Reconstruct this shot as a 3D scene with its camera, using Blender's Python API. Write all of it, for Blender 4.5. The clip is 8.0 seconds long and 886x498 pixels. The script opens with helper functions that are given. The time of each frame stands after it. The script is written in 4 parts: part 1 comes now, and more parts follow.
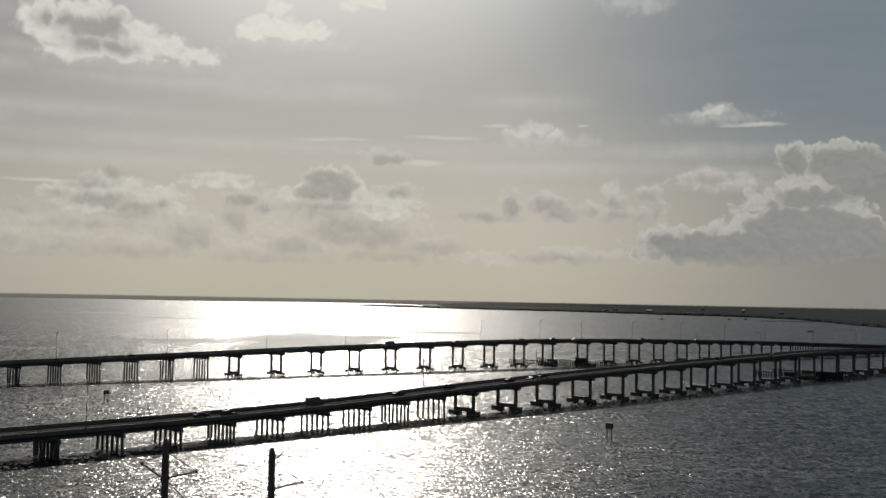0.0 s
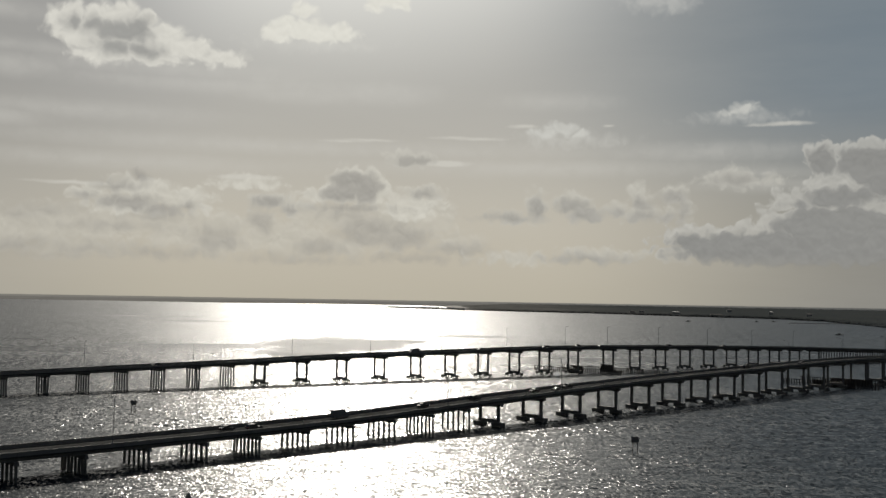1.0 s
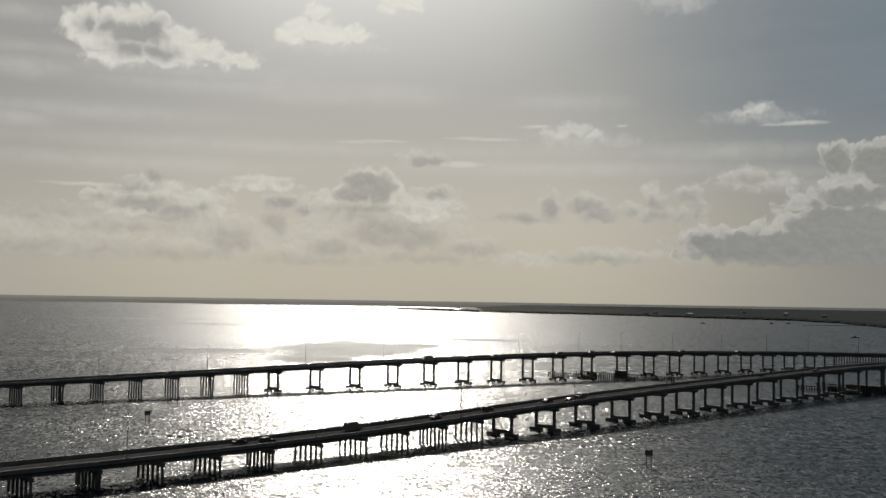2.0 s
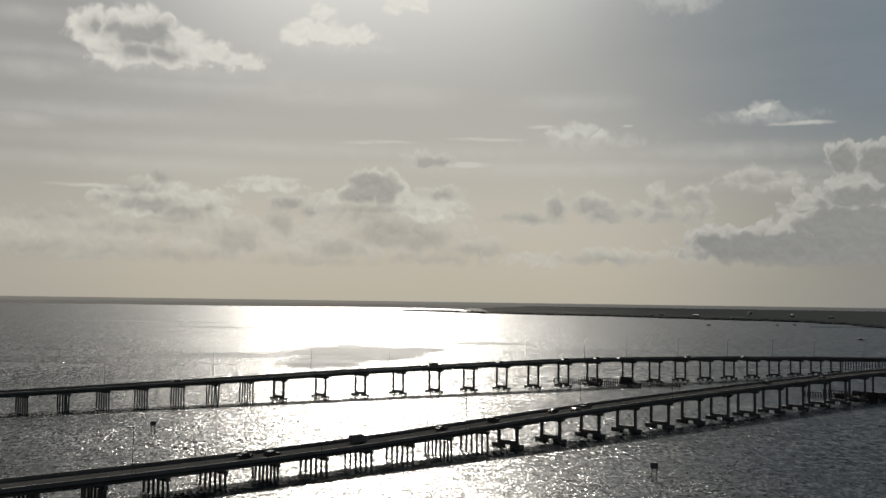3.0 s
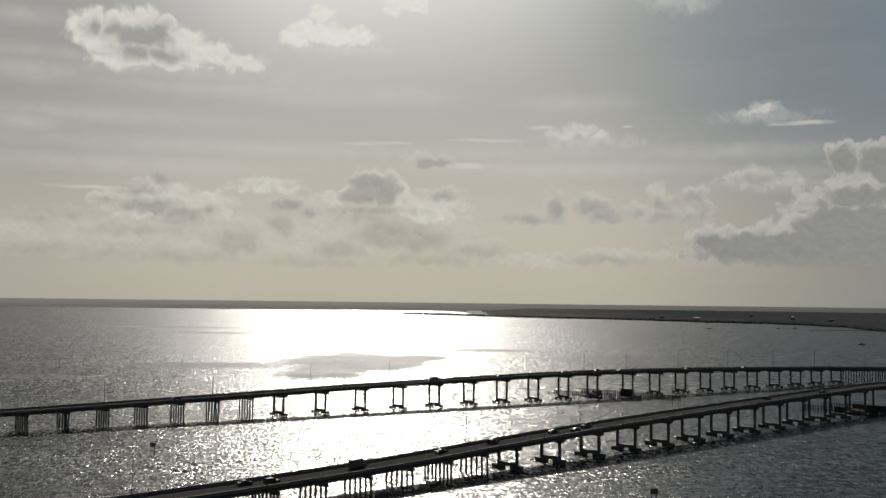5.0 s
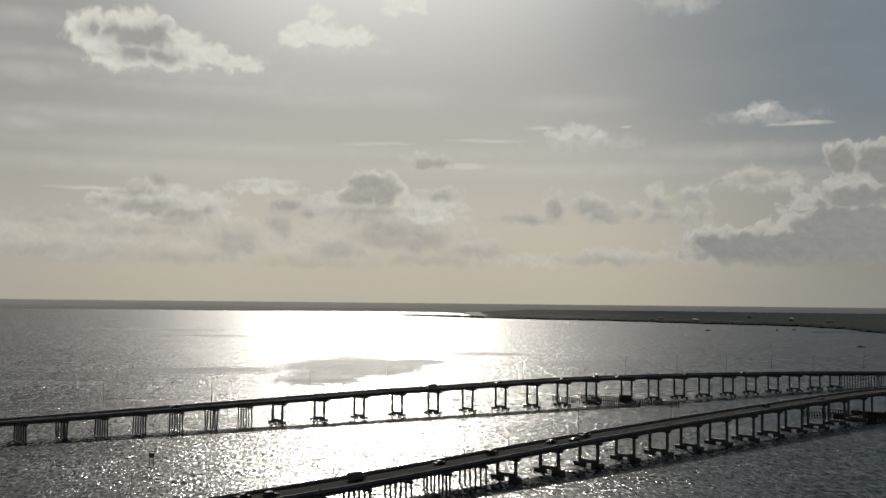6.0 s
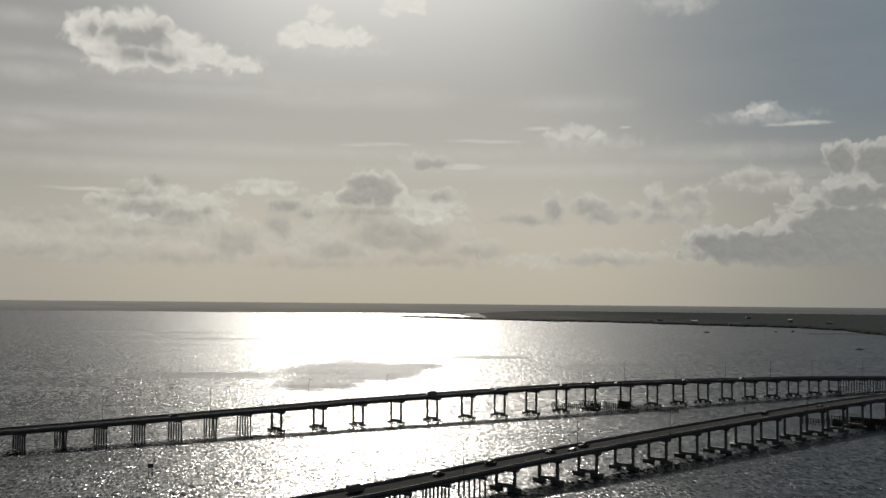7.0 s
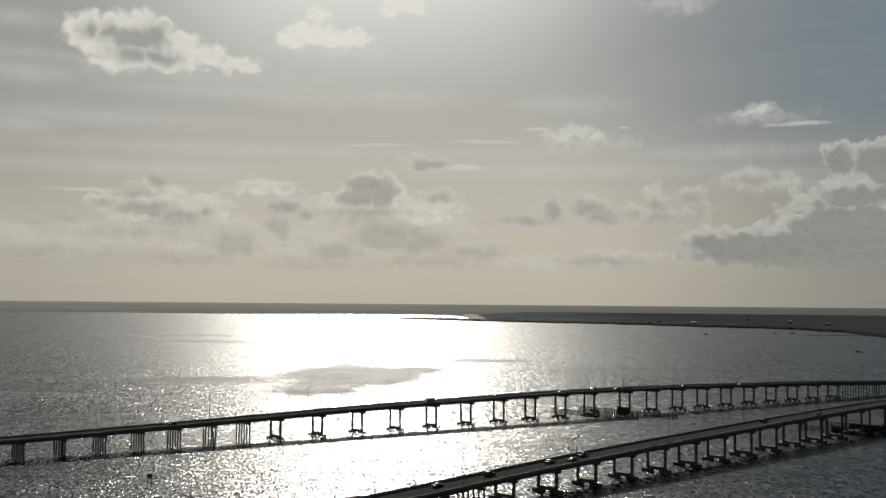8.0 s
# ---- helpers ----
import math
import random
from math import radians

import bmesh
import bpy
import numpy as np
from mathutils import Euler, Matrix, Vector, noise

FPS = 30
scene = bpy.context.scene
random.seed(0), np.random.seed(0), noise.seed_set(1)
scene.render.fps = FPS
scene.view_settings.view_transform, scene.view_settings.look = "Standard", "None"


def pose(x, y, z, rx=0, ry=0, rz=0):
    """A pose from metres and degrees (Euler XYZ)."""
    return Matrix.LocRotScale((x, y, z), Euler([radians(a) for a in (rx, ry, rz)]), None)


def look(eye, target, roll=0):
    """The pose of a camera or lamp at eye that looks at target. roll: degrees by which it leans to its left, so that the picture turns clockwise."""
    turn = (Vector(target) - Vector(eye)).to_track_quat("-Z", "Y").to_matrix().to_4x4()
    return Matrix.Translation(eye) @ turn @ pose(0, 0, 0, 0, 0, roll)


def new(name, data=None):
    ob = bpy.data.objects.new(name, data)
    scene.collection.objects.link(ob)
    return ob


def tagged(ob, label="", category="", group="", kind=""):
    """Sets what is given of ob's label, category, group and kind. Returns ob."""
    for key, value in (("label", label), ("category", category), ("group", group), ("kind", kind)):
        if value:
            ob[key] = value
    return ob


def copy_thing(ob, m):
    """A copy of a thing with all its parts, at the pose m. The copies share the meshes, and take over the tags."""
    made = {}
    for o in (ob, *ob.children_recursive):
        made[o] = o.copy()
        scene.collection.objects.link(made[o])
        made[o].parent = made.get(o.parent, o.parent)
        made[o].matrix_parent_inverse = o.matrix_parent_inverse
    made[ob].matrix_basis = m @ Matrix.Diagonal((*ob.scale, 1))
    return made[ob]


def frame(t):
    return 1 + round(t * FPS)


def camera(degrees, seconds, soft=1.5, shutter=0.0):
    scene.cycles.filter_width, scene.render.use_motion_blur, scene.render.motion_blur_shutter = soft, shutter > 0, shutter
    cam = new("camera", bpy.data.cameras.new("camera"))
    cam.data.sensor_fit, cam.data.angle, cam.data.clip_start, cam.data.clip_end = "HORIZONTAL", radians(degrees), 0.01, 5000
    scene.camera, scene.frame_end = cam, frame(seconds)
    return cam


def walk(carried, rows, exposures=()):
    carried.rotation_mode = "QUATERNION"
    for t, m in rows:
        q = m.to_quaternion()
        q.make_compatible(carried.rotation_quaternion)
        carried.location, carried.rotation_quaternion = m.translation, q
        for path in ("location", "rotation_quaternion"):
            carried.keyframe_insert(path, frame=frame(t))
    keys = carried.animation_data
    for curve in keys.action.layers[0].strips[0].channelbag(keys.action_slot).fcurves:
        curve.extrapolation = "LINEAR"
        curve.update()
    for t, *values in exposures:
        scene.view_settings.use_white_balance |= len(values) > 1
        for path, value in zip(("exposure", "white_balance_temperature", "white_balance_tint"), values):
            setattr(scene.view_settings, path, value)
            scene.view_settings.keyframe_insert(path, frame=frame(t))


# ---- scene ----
cam = camera(46, 8.0, soft=1.5)
walk(cam, [
    (0, look((-0.08, 0.06, 39.99), (-1.28, 998.91, 87.95), 1.048)),
    (0.5, look((0.03, 0.11, 41.77), (-16.97, 998.81, 89.88), 1.014)),
    (1, look((0.13, 0.15, 43.55), (-25.32, 998.66, 91.83), 0.977)),
    (1.5, look((0.22, 0.17, 45.33), (-32.21, 998.47, 93.79), 0.940)),
    (2, look((0.31, 0.18, 47.10), (-38.05, 998.26, 95.76), 0.901)),
    (3.5, look((0.54, 0.12, 52.45), (-43.81, 997.92, 101.76), 0.781)),
    (4, look((0.61, 0.07, 54.24), (-43.56, 997.86, 103.78), 0.741)),
    (4.5, look((0.67, 0.00, 56.03), (-43.46, 997.79, 105.81), 0.703)),
    (6, look((0.81, -0.28, 61.40), (-42.11, 997.52, 111.93), 0.595)),
    (6.5, look((0.84, -0.40, 63.19), (-41.25, 997.42, 113.97), 0.564)),
    (7, look((0.87, -0.54, 64.97), (-41.12, 997.28, 116.00), 0.535)),
    (7.5, look((0.90, -0.69, 66.74), (-40.58, 997.14, 118.01), 0.509)),
    (8, look((0.91, -0.85, 68.50), (-40.20, 996.97, 120.02), 0.487)),
])

# ---- light: sky veil, clouds and one sun ----
SUN_AZ, SUN_EL = -7.3, 37.0          # degrees, azimuth from +y towards +x


def sky_dir(az, el):
    a, e = radians(az), radians(el)
    return Vector((math.sin(a) * math.cos(e), math.cos(a) * math.cos(e), math.sin(e)))


class Graph:
    """Short-hand for building node trees."""

    def __init__(self, tree):
        self.tree = tree
        self.tree.nodes.clear()

    def node(self, kind):
        return self.tree.nodes.new(kind)

    def put(self, sock, value):
        if isinstance(value, bpy.types.NodeSocket):
            self.tree.links.new(value, sock)
        elif value is not None:
            sock.default_value = value

    def math(self, op, a, b=None, c=None, clamp=False):
        n = self.node("ShaderNodeMath")
        n.operation, n.use_clamp = op, clamp
        for s, v in zip(n.inputs, (a, b, c)):
            self.put(s, v)
        return n.outputs[0]

    def vec(self, op, a, b=None, c=None):
        n = self.node("ShaderNodeVectorMath")
        n.operation = op
        for s, v in zip(n.inputs, (a, b, c)):
            self.put(s, v)
        return n.outputs["Value"] if op in ("LENGTH", "DOT_PRODUCT", "DISTANCE") else n.outputs[0]

    def span(self, v, lo, hi, a=0.0, b=1.0, smooth=True):
        n = self.node("ShaderNodeMapRange")
        n.interpolation_type, n.clamp = "SMOOTHSTEP" if smooth else "LINEAR", True
        for s, q in zip(n.inputs, (v, lo, hi, a, b)):
            self.put(s, q)
        return n.outputs[0]

    def mix(self, f, a, b, blend="MIX"):
        n = self.node("ShaderNodeMix")
        n.data_type, n.blend_type = "RGBA", blend
        self.put(n.inputs[0], f)
        self.put(n.inputs[6], a if isinstance(a, bpy.types.NodeSocket) else (*a, 1))
        self.put(n.inputs[7], b if isinstance(b, bpy.types.NodeSocket) else (*b, 1))
        return n.outputs[2]

    def ramp(self, f, stops, interp="EASE"):
        n = self.node("ShaderNodeValToRGB")
        cr = n.color_ramp
        cr.interpolation = interp
        while len(cr.elements) < len(stops):
            cr.elements.new(0.5)
        for e, (p, col) in zip(cr.elements, stops):
            e.position = p
            e.color = (*col, 1) if isinstance(col, tuple) else (col, col, col, 1)
        self.put(n.inputs[0], f)
        return n.outputs[0]

    def noise(self, v, scale, detail=4.0, rough=0.55, out="Fac", dims="3D", lac=2.0):
        n = self.node("ShaderNodeTexNoise")
        n.noise_dimensions = dims
        self.put(n.inputs["Vector"], v)
        n.inputs["Scale"].default_value, n.inputs["Detail"].default_value = scale, detail
        n.inputs["Roughness"].default_value, n.inputs["Lacunarity"].default_value = rough, lac
        return n.outputs[out]


# clouds as lobes, pale bodies and grey cores: azimuth, elevation, half width, half height in degrees
CLOUD_BIG_BODY = [(-22.17, 14.07, 0.56, 0.56), (-21.42, 14.20, 0.74, 0.74), (-20.00, 14.27, 1.05, 0.62), (-18.94, 14.48, 1.12, 0.62),
                  (-17.88, 14.16, 0.81, 0.68), (-19.31, 13.47, 2.61, 1.12), (-21.39, 13.41, 1.05, 0.50), (-16.68, 13.32, 1.24, 0.87),
                  (-19.46, 12.59, 1.55, 0.56), (-17.72, 12.49, 1.92, 0.43), (-15.67, 13.04, 0.87, 0.50), (-14.77, 13.09, 0.50, 0.53),
                  (-14.16, 12.66, 0.93, 0.43), (-13.14, 12.63, 0.81, 0.37), (-20.43, 12.32, 0.87, 0.34)]
CLOUD_BIG_CORE = [(-21.38, 13.92, 0.47, 0.40), (-20.33, 13.84, 0.81, 0.34), (-19.03, 13.66, 1.30, 0.62), (-18.17, 13.85, 0.81, 0.68),
                  (-19.24, 12.84, 1.12, 0.40), (-17.84, 12.77, 0.99, 0.37)]
CLOUD_SMALL_BODY = [(-10.66, 14.08, 0.87, 0.56), (-10.30, 14.57, 0.56, 0.43), (-9.33, 15.29, 0.43, 0.37), (-9.83, 15.47, 0.22, 0.31),
                    (-9.00, 14.27, 1.36, 0.62), (-7.51, 14.20, 0.93, 0.56), (-6.82, 14.14, 0.56, 0.22), (-4.72, 16.11, 0.99, 0.50),
                    (-5.41, 15.80, 0.50, 0.31), (-3.84, 15.96, 0.43, 0.40)]
CLOUD_SMALL_DIM = [(14.65, 10.30, 0.59, 0.28), (14.08, 10.18, 0.62, 0.22), (5.02, 9.28, 0.81, 0.34), (4.65, 9.50, 0.43, 0.22), (3.85, 9.05, 0.81, 0.25),
                   (5.82, 9.03, 0.56, 0.19)]
CLOUD_SMALL_FAINT = [(10.30, 15.92, 1.36, 0.34), (10.75, 15.64, 0.62, 0.25), (14.54, 9.87, 1.24, 0.19), (5.33, 8.79, 1.55, 0.19), (-8.43, 13.64, 2.17, 0.25)]
CLOUD_STREAK = [(16.80, 9.46, 1.36, 0.12), (15.90, 9.41, 1.12, 0.07), (2.95, 9.51, 0.81, 0.11), (7.52, 9.52, 0.40, 0.08), (0.38, 8.80, 1.30, 0.09),
                (-1.02, 8.85, 0.93, 0.08), (-5.54, 8.63, 1.36, 0.08), (-7.10, 8.54, 1.05, 0.07), (-1.32, 7.44, 1.36, 0.19), (-20.75, 5.74, 2.48, 0.11),
                (-12.27, 6.40, 1.68, 0.16)]
CLOUD_CIRRUS = [(-14.49, 11.25, 5.27, 0.28), (-9.61, 10.96, 2.05, 0.28), (-11.47, 11.66, 0.87, 0.19), (-4.90, 11.15, 1.99, 0.40), (-16.59, 11.92, 4.65, 0.37),
                (-24.18, 11.51, 1.68, 0.43), (-24.64, 8.92, 1.43, 0.31), (-24.00, 12.48, 2.48, 0.16), (-24.86, 14.23, 1.36, 0.28),
                (4.70, 10.83, 1.61, 0.25), (-21.14, 9.52, 3.72, 0.25), (-9.56, 8.13, 9.31, 0.22), (-19.08, 7.00, 4.96, 0.25), (12.81, 8.10, 3.41, 0.31),
                (4.11, 7.24, 6.20, 0.25), (15.67, 6.96, 1.55, 0.16), (15.80, 6.31, 1.36, 0.16)]
CLOUD_LEFT_BODY = [(-6.53, 6.46, 1.05, 0.74), (-7.05, 5.83, 1.30, 0.74), (-5.44, 6.17, 0.87, 0.81), (-5.00, 5.56, 1.12, 0.43), (-3.25, 7.66, 1.12, 0.40),
                   (-10.91, 5.13, 0.93, 0.47), (-9.87, 4.88, 0.87, 0.40), (-18.41, 5.72, 1.05, 0.43), (-17.30, 5.44, 1.61, 0.62), (-15.83, 5.04, 1.74, 0.56),
                   (-18.39, 4.71, 1.74, 0.56), (-20.46, 5.31, 0.93, 0.37), (-2.54, 5.82, 0.93, 0.37), (-12.26, 6.07, 1.36, 0.31), (-3.31, 4.97, 1.61, 0.74),
                   (-14.49, 4.72, 0.68, 0.37), (-8.59, 5.49, 0.81, 0.31)]
CLOUD_LEFT_CORE = [(-6.62, 6.21, 0.99, 0.74), (-7.05, 5.65, 1.05, 0.50), (-5.69, 5.86, 0.74, 0.87), (-3.16, 7.60, 0.90, 0.31), (-10.97, 5.06, 0.81, 0.40),
                   (-9.96, 4.78, 0.78, 0.31), (-18.33, 4.77, 1.43, 0.43), (-16.76, 4.53, 1.30, 0.31), (-15.17, 4.70, 0.74, 0.25), (-18.76, 5.71, 0.81, 0.25),
                   (-17.73, 6.17, 0.34, 0.25), (-2.54, 5.78, 0.62, 0.25), (-20.51, 5.16, 0.43, 0.22), (-6.72, 4.91, 1.24, 0.12)]
CLOUD_LOW_BODY = [(-5.78, 4.31, 2.42, 0.81), (-4.54, 4.02, 2.23, 1.30), (-9.46, 3.13, 1.99, 1.05), (-11.30, 3.58, 1.24, 1.12), (-13.71, 3.28, 1.86, 1.24),
                  (-15.79, 3.53, 2.17, 1.05), (-18.99, 3.73, 2.79, 0.87), (-21.81, 3.64, 2.79, 0.93), (-24.25, 3.26, 2.17, 1.05), (-8.26, 4.33, 1.55, 0.74),
                  (-2.06, 4.58, 1.24, 0.93), (-7.00, 2.80, 1.86, 0.56), (-20.94, 2.49, 2.48, 0.68), (-0.80, 3.20, 1.43, 0.56)]
CLOUD_LOW_CORE = [(-5.46, 3.51, 1.92, 0.93), (-3.85, 3.29, 1.68, 0.81), (-6.72, 4.51, 1.12, 0.31), (-8.17, 2.60, 1.18, 0.50), (-9.44, 2.02, 1.86, 0.22),
                  (-11.31, 4.01, 0.68, 0.74), (-20.37, 2.27, 1.43, 0.37), (-21.21, 1.98, 1.86, 0.19), (-18.99, 3.56, 1.99, 0.22), (-17.27, 4.15, 1.12, 0.22),
                  (-16.35, 2.16, 2.17, 0.28), (-23.96, 2.40, 2.05, 0.43), (-22.38, 4.20, 1.24, 0.25), (-0.64, 2.71, 1.43, 0.40), (-13.70, 2.98, 1.24, 0.81),
                  (-23.74, 4.00, 0.93, 0.25), (-2.96, 2.18, 1.86, 0.19)]
CLOUD_RIGHT_BODY = [(3.67, 5.15, 0.62, 0.81), (2.53, 4.53, 1.36, 0.31), (5.60, 5.34, 0.87, 0.56), (6.33, 4.79, 0.99, 0.56), (9.16, 5.63, 0.62, 0.74),
                    (9.46, 4.78, 1.30, 0.43), (8.08, 4.97, 0.56, 0.37), (11.11, 5.86, 0.74, 0.56), (11.53, 4.89, 0.37, 0.99), (10.64, 4.72, 0.68, 0.37),
                    (14.10, 6.67, 1.36, 0.47), (15.16, 6.44, 1.05, 0.28), (7.19, 2.50, 2.17, 0.31), (2.61, 2.31, 1.86, 0.28)]
CLOUD_RIGHT_CORE = [(3.70, 4.97, 0.47, 0.68), (2.41, 4.50, 1.24, 0.22), (5.60, 5.16, 0.74, 0.43), (6.33, 4.70, 0.87, 0.47), (9.22, 5.27, 0.50, 0.40),
                    (9.58, 4.60, 0.81, 0.25), (11.11, 5.68, 0.59, 0.34), (11.47, 4.71, 0.28, 0.68), (10.59, 4.59, 0.53, 0.25), (14.25, 6.55, 0.93, 0.28),
                    (8.08, 4.85, 0.37, 0.19), (6.58, 2.31, 1.55, 0.19)]
CLOUD_BANK_BODY = [(18.60, 7.68, 0.93, 0.87), (20.11, 7.62, 0.99, 0.93), (21.37, 7.17, 1.55, 1.36), (18.70, 6.35, 1.05, 0.68), (19.91, 6.43, 1.43, 0.74),
                   (19.24, 5.59, 2.05, 0.74), (17.11, 5.52, 0.99, 0.68), (16.50, 5.12, 0.81, 0.50), (15.83, 4.67, 0.93, 0.50), (17.87, 4.34, 2.17, 0.93),
                   (11.64, 3.45, 1.24, 0.74), (12.81, 3.68, 1.12, 0.50), (13.96, 3.68, 1.24, 0.56), (15.26, 3.96, 1.24, 0.56), (15.93, 3.08, 5.89, 1.12),
                   (19.76, 3.80, 3.41, 1.99), (11.35, 2.66, 1.36, 0.62)]
CLOUD_BANK_CORE = [(18.55, 7.45, 0.74, 0.81), (20.10, 7.34, 0.81, 0.87), (21.62, 6.88, 1.55, 1.36), (19.40, 5.53, 1.99, 0.62), (17.27, 5.23, 0.74, 0.31),
                   (18.09, 4.11, 2.05, 0.74), (19.97, 3.51, 3.41, 1.61), (16.04, 2.90, 5.58, 0.99), (11.99, 3.14, 1.12, 0.62), (13.96, 3.20, 1.55, 0.50),
                   (18.69, 4.68, 2.48, 0.43)]

# haze painted on the horizon woods, from -x to +x
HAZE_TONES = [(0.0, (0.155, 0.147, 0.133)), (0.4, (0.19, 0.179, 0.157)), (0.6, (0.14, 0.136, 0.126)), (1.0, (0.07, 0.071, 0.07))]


def build_world():
    world = bpy.data.worlds.new("sky")
    scene.world = world
    world.use_nodes = True
    g = Graph(world.node_tree)
    way = g.vec("NORMALIZE", g.node("ShaderNodeTexCoord").outputs["Generated"])
    sep = g.node("ShaderNodeSeparateXYZ")
    g.put(sep.inputs[0], way)
    x, y, z = sep.outputs
    az = g.math("MULTIPLY", g.math("ARCTAN2", x, y), 180 / math.pi)
    el = g.math("MULTIPLY", g.math("ARCSINE", z), 180 / math.pi)
    com = g.node("ShaderNodeCombineXYZ")
    g.put(com.inputs[0], az)
    g.put(com.inputs[1], el)
    uv = com.outputs[0]

    sky = g.node("ShaderNodeTexSky")
    sky.sky_type, sky.sun_disc = "NISHITA", False
    sky.sun_elevation, sky.sun_rotation = radians(SUN_EL), radians(SUN_AZ)
    sky.air_density, sky.dust_density, sky.ozone_density = 1.0, 2.0, 1.0
    clear = g.vec("MULTIPLY", sky.outputs[0], (0.042, 0.036, 0.031))
    # veil of thin high cloud on the sun's side
    near_sun = g.vec("DOT_PRODUCT", way, tuple(sky_dir(SUN_AZ, SUN_EL)))
    veil = g.ramp(g.math("DIVIDE", el, 45.0, clamp=True), [(0.0, (0.50, 0.46, 0.375)), (0.09, (0.52, 0.482, 0.41)), (0.2, (0.455, 0.435, 0.395)),
                                                         (0.36, (0.385, 0.385, 0.375)), (0.55, (0.26, 0.27, 0.28)), (1.0, (0.15, 0.165, 0.185))], "LINEAR")
    glow = g.span(near_sun, 0.885, 1.0, 0.0, 1.0)
    veil = g.mix(glow, veil, (1.15, 1.12, 1.04))
    dim = g.math("MULTIPLY", g.span(az, 3.0, 23.0), 0.92)
    veil = g.mix(dim, veil, (0.232, 0.229, 0.213))
    blue = g.math("MULTIPLY", g.span(az, 0.0, 22.0), g.span(el, 4.5, 11.5))
    veil = g.mix(g.math("MULTIPLY", blue, 0.92), veil, (0.165, 0.205, 0.24))
    blue_left = g.math("MULTIPLY", g.span(az, -10.0, -28.0), g.span(el, 4.0, 13.0))
    veil = g.mix(g.math("MULTIPLY", blue_left, 0.62), veil, (0.268, 0.275, 0.298))
    veil = g.mix(g.math("MULTIPLY", g.span(az, -14.0, -27.0), 0.55), veil, (0.335, 0.318, 0.285))
    broad = g.vec("MULTIPLY", uv, (0.05, 0.22, 1.0))
    wisp = g.noise(broad, 1.6, 5.0, 0.6)
    veil = g.mix(g.span(wisp, 0.35, 0.7, 0.0, 0.05), veil, (0.60, 0.575, 0.53))
    front = g.math("MULTIPLY", g.span(g.math("ABSOLUTE", az), 35.0, 80.0, 1.0, 0.0), g.span(el, 45.0, 75.0, 0.93, 0.1))
    col = g.mix(front, clear, veil)

    # cloud edges: broad drift, rounded heads and a little fray
    drift_n = g.node("ShaderNodeTexNoise")
    drift_n.noise_dimensions = "2D"
    g.put(drift_n.inputs["Vector"], uv)
    drift_n.inputs["Scale"].default_value, drift_n.inputs["Detail"].default_value, drift_n.inputs["Roughness"].default_value = 1.1, 2.5, 0.45
    drift = g.vec("SUBTRACT", drift_n.outputs["Color"], (0.5, 0.5, 0.5))
    uvw = g.vec("ADD", uv, g.vec("MULTIPLY", drift, (0.75, 0.5, 0.0)))
    uvs = g.vec("ADD", uv, g.vec("MULTIPLY", drift, (0.9, 0.12, 0.0)))

    def heads(v):
        """Rounded heads of two sizes, about nought on the whole."""
        total = g.math("MULTIPLY", g.math("SUBTRACT", g.noise(v, 1.8, 2.5, 0.45, dims="2D"), 0.5), 0.5)
        for scale, size in ((1.25, 0.8), (2.9, 0.42)):
            puff = g.node("ShaderNodeTexVoronoi")
            puff.voronoi_dimensions, puff.feature = "2D", "SMOOTH_F1"
            g.put(puff.inputs["Vector"], v)
            puff.inputs["Scale"].default_value, puff.inputs["Smoothness"].default_value = scale, 0.2
            total = g.math("ADD", total, g.math("MULTIPLY", g.math("SUBTRACT", 0.38, puff.outputs["Distance"]), size))
        return total

    lumps = heads(uvw)
    # relief of the heads: brighter on the side that faces the sun above
    lit = g.math("SUBTRACT", lumps, heads(g.vec("ADD", uvw, (0.03, 0.2, 0.0))))
    soft_mass = g.noise(g.vec("MULTIPLY", uvw, (1.0, 1.5, 1.0)), 0.7, 3.0, 0.5, dims="2D")

    def field(lobes, lump, base, v=uvw):
        """Depth inside the lobes, in degrees; base: how much flatter the lower half is."""
        best = None
        for a, e, w, h in lobes:
            off = g.vec("MULTIPLY_ADD", v, (1 / w, 1 / h, 0), (-a / w, -e / h, 0))
            if base > 1.0:
                off = g.vec("MAXIMUM", off, g.vec("MULTIPLY", off, (-1, -base, 1)))
            d = g.math("MULTIPLY_ADD", g.vec("LENGTH", off), -min(w, h), min(w, h))
            best = d if best is None else g.math("SMOOTH_MAX", best, d, 0.12)
        return g.math("MULTIPLY_ADD", lumps, lump, best)

    def layer(col, lobes, tone, strength, lump=0.3, edge=(-0.05, 0.12), base=1.0, relief=0.0, low=None, patchy=0.0, v=uvw):
        a = g.math("MULTIPLY", g.span(field(lobes, lump, base, v), *edge), strength)
        if low:
            a = g.math("MULTIPLY", a, g.span(el, *low))
        if patchy:
            a = g.math("MULTIPLY", a, g.span(soft_mass, 0.3, 0.6, 1.0 - patchy, 1.0))
        if relief:
            shade = g.math("MULTIPLY_ADD", lit, relief, 1.0)
            tone = g.vec("MULTIPLY", tone, g.math("MAXIMUM", shade, 0.6))
        return g.mix(a, col, tone)

    col = layer(col, CLOUD_CIRRUS, (0.61, 0.585, 0.54), 0.36, 0.1, (-0.5, 0.38), patchy=0.3, v=uvs)
    col = layer(col, CLOUD_STREAK, (0.64, 0.61, 0.55), 0.62, 0.02, (-0.05, 0.10), v=uvs)
    col = layer(col, CLOUD_LOW_BODY, (0.545, 0.512, 0.445), 0.66, 0.6, (-0.4, 0.3), relief=0.2, low=(0.9, 3.0), patchy=0.25)
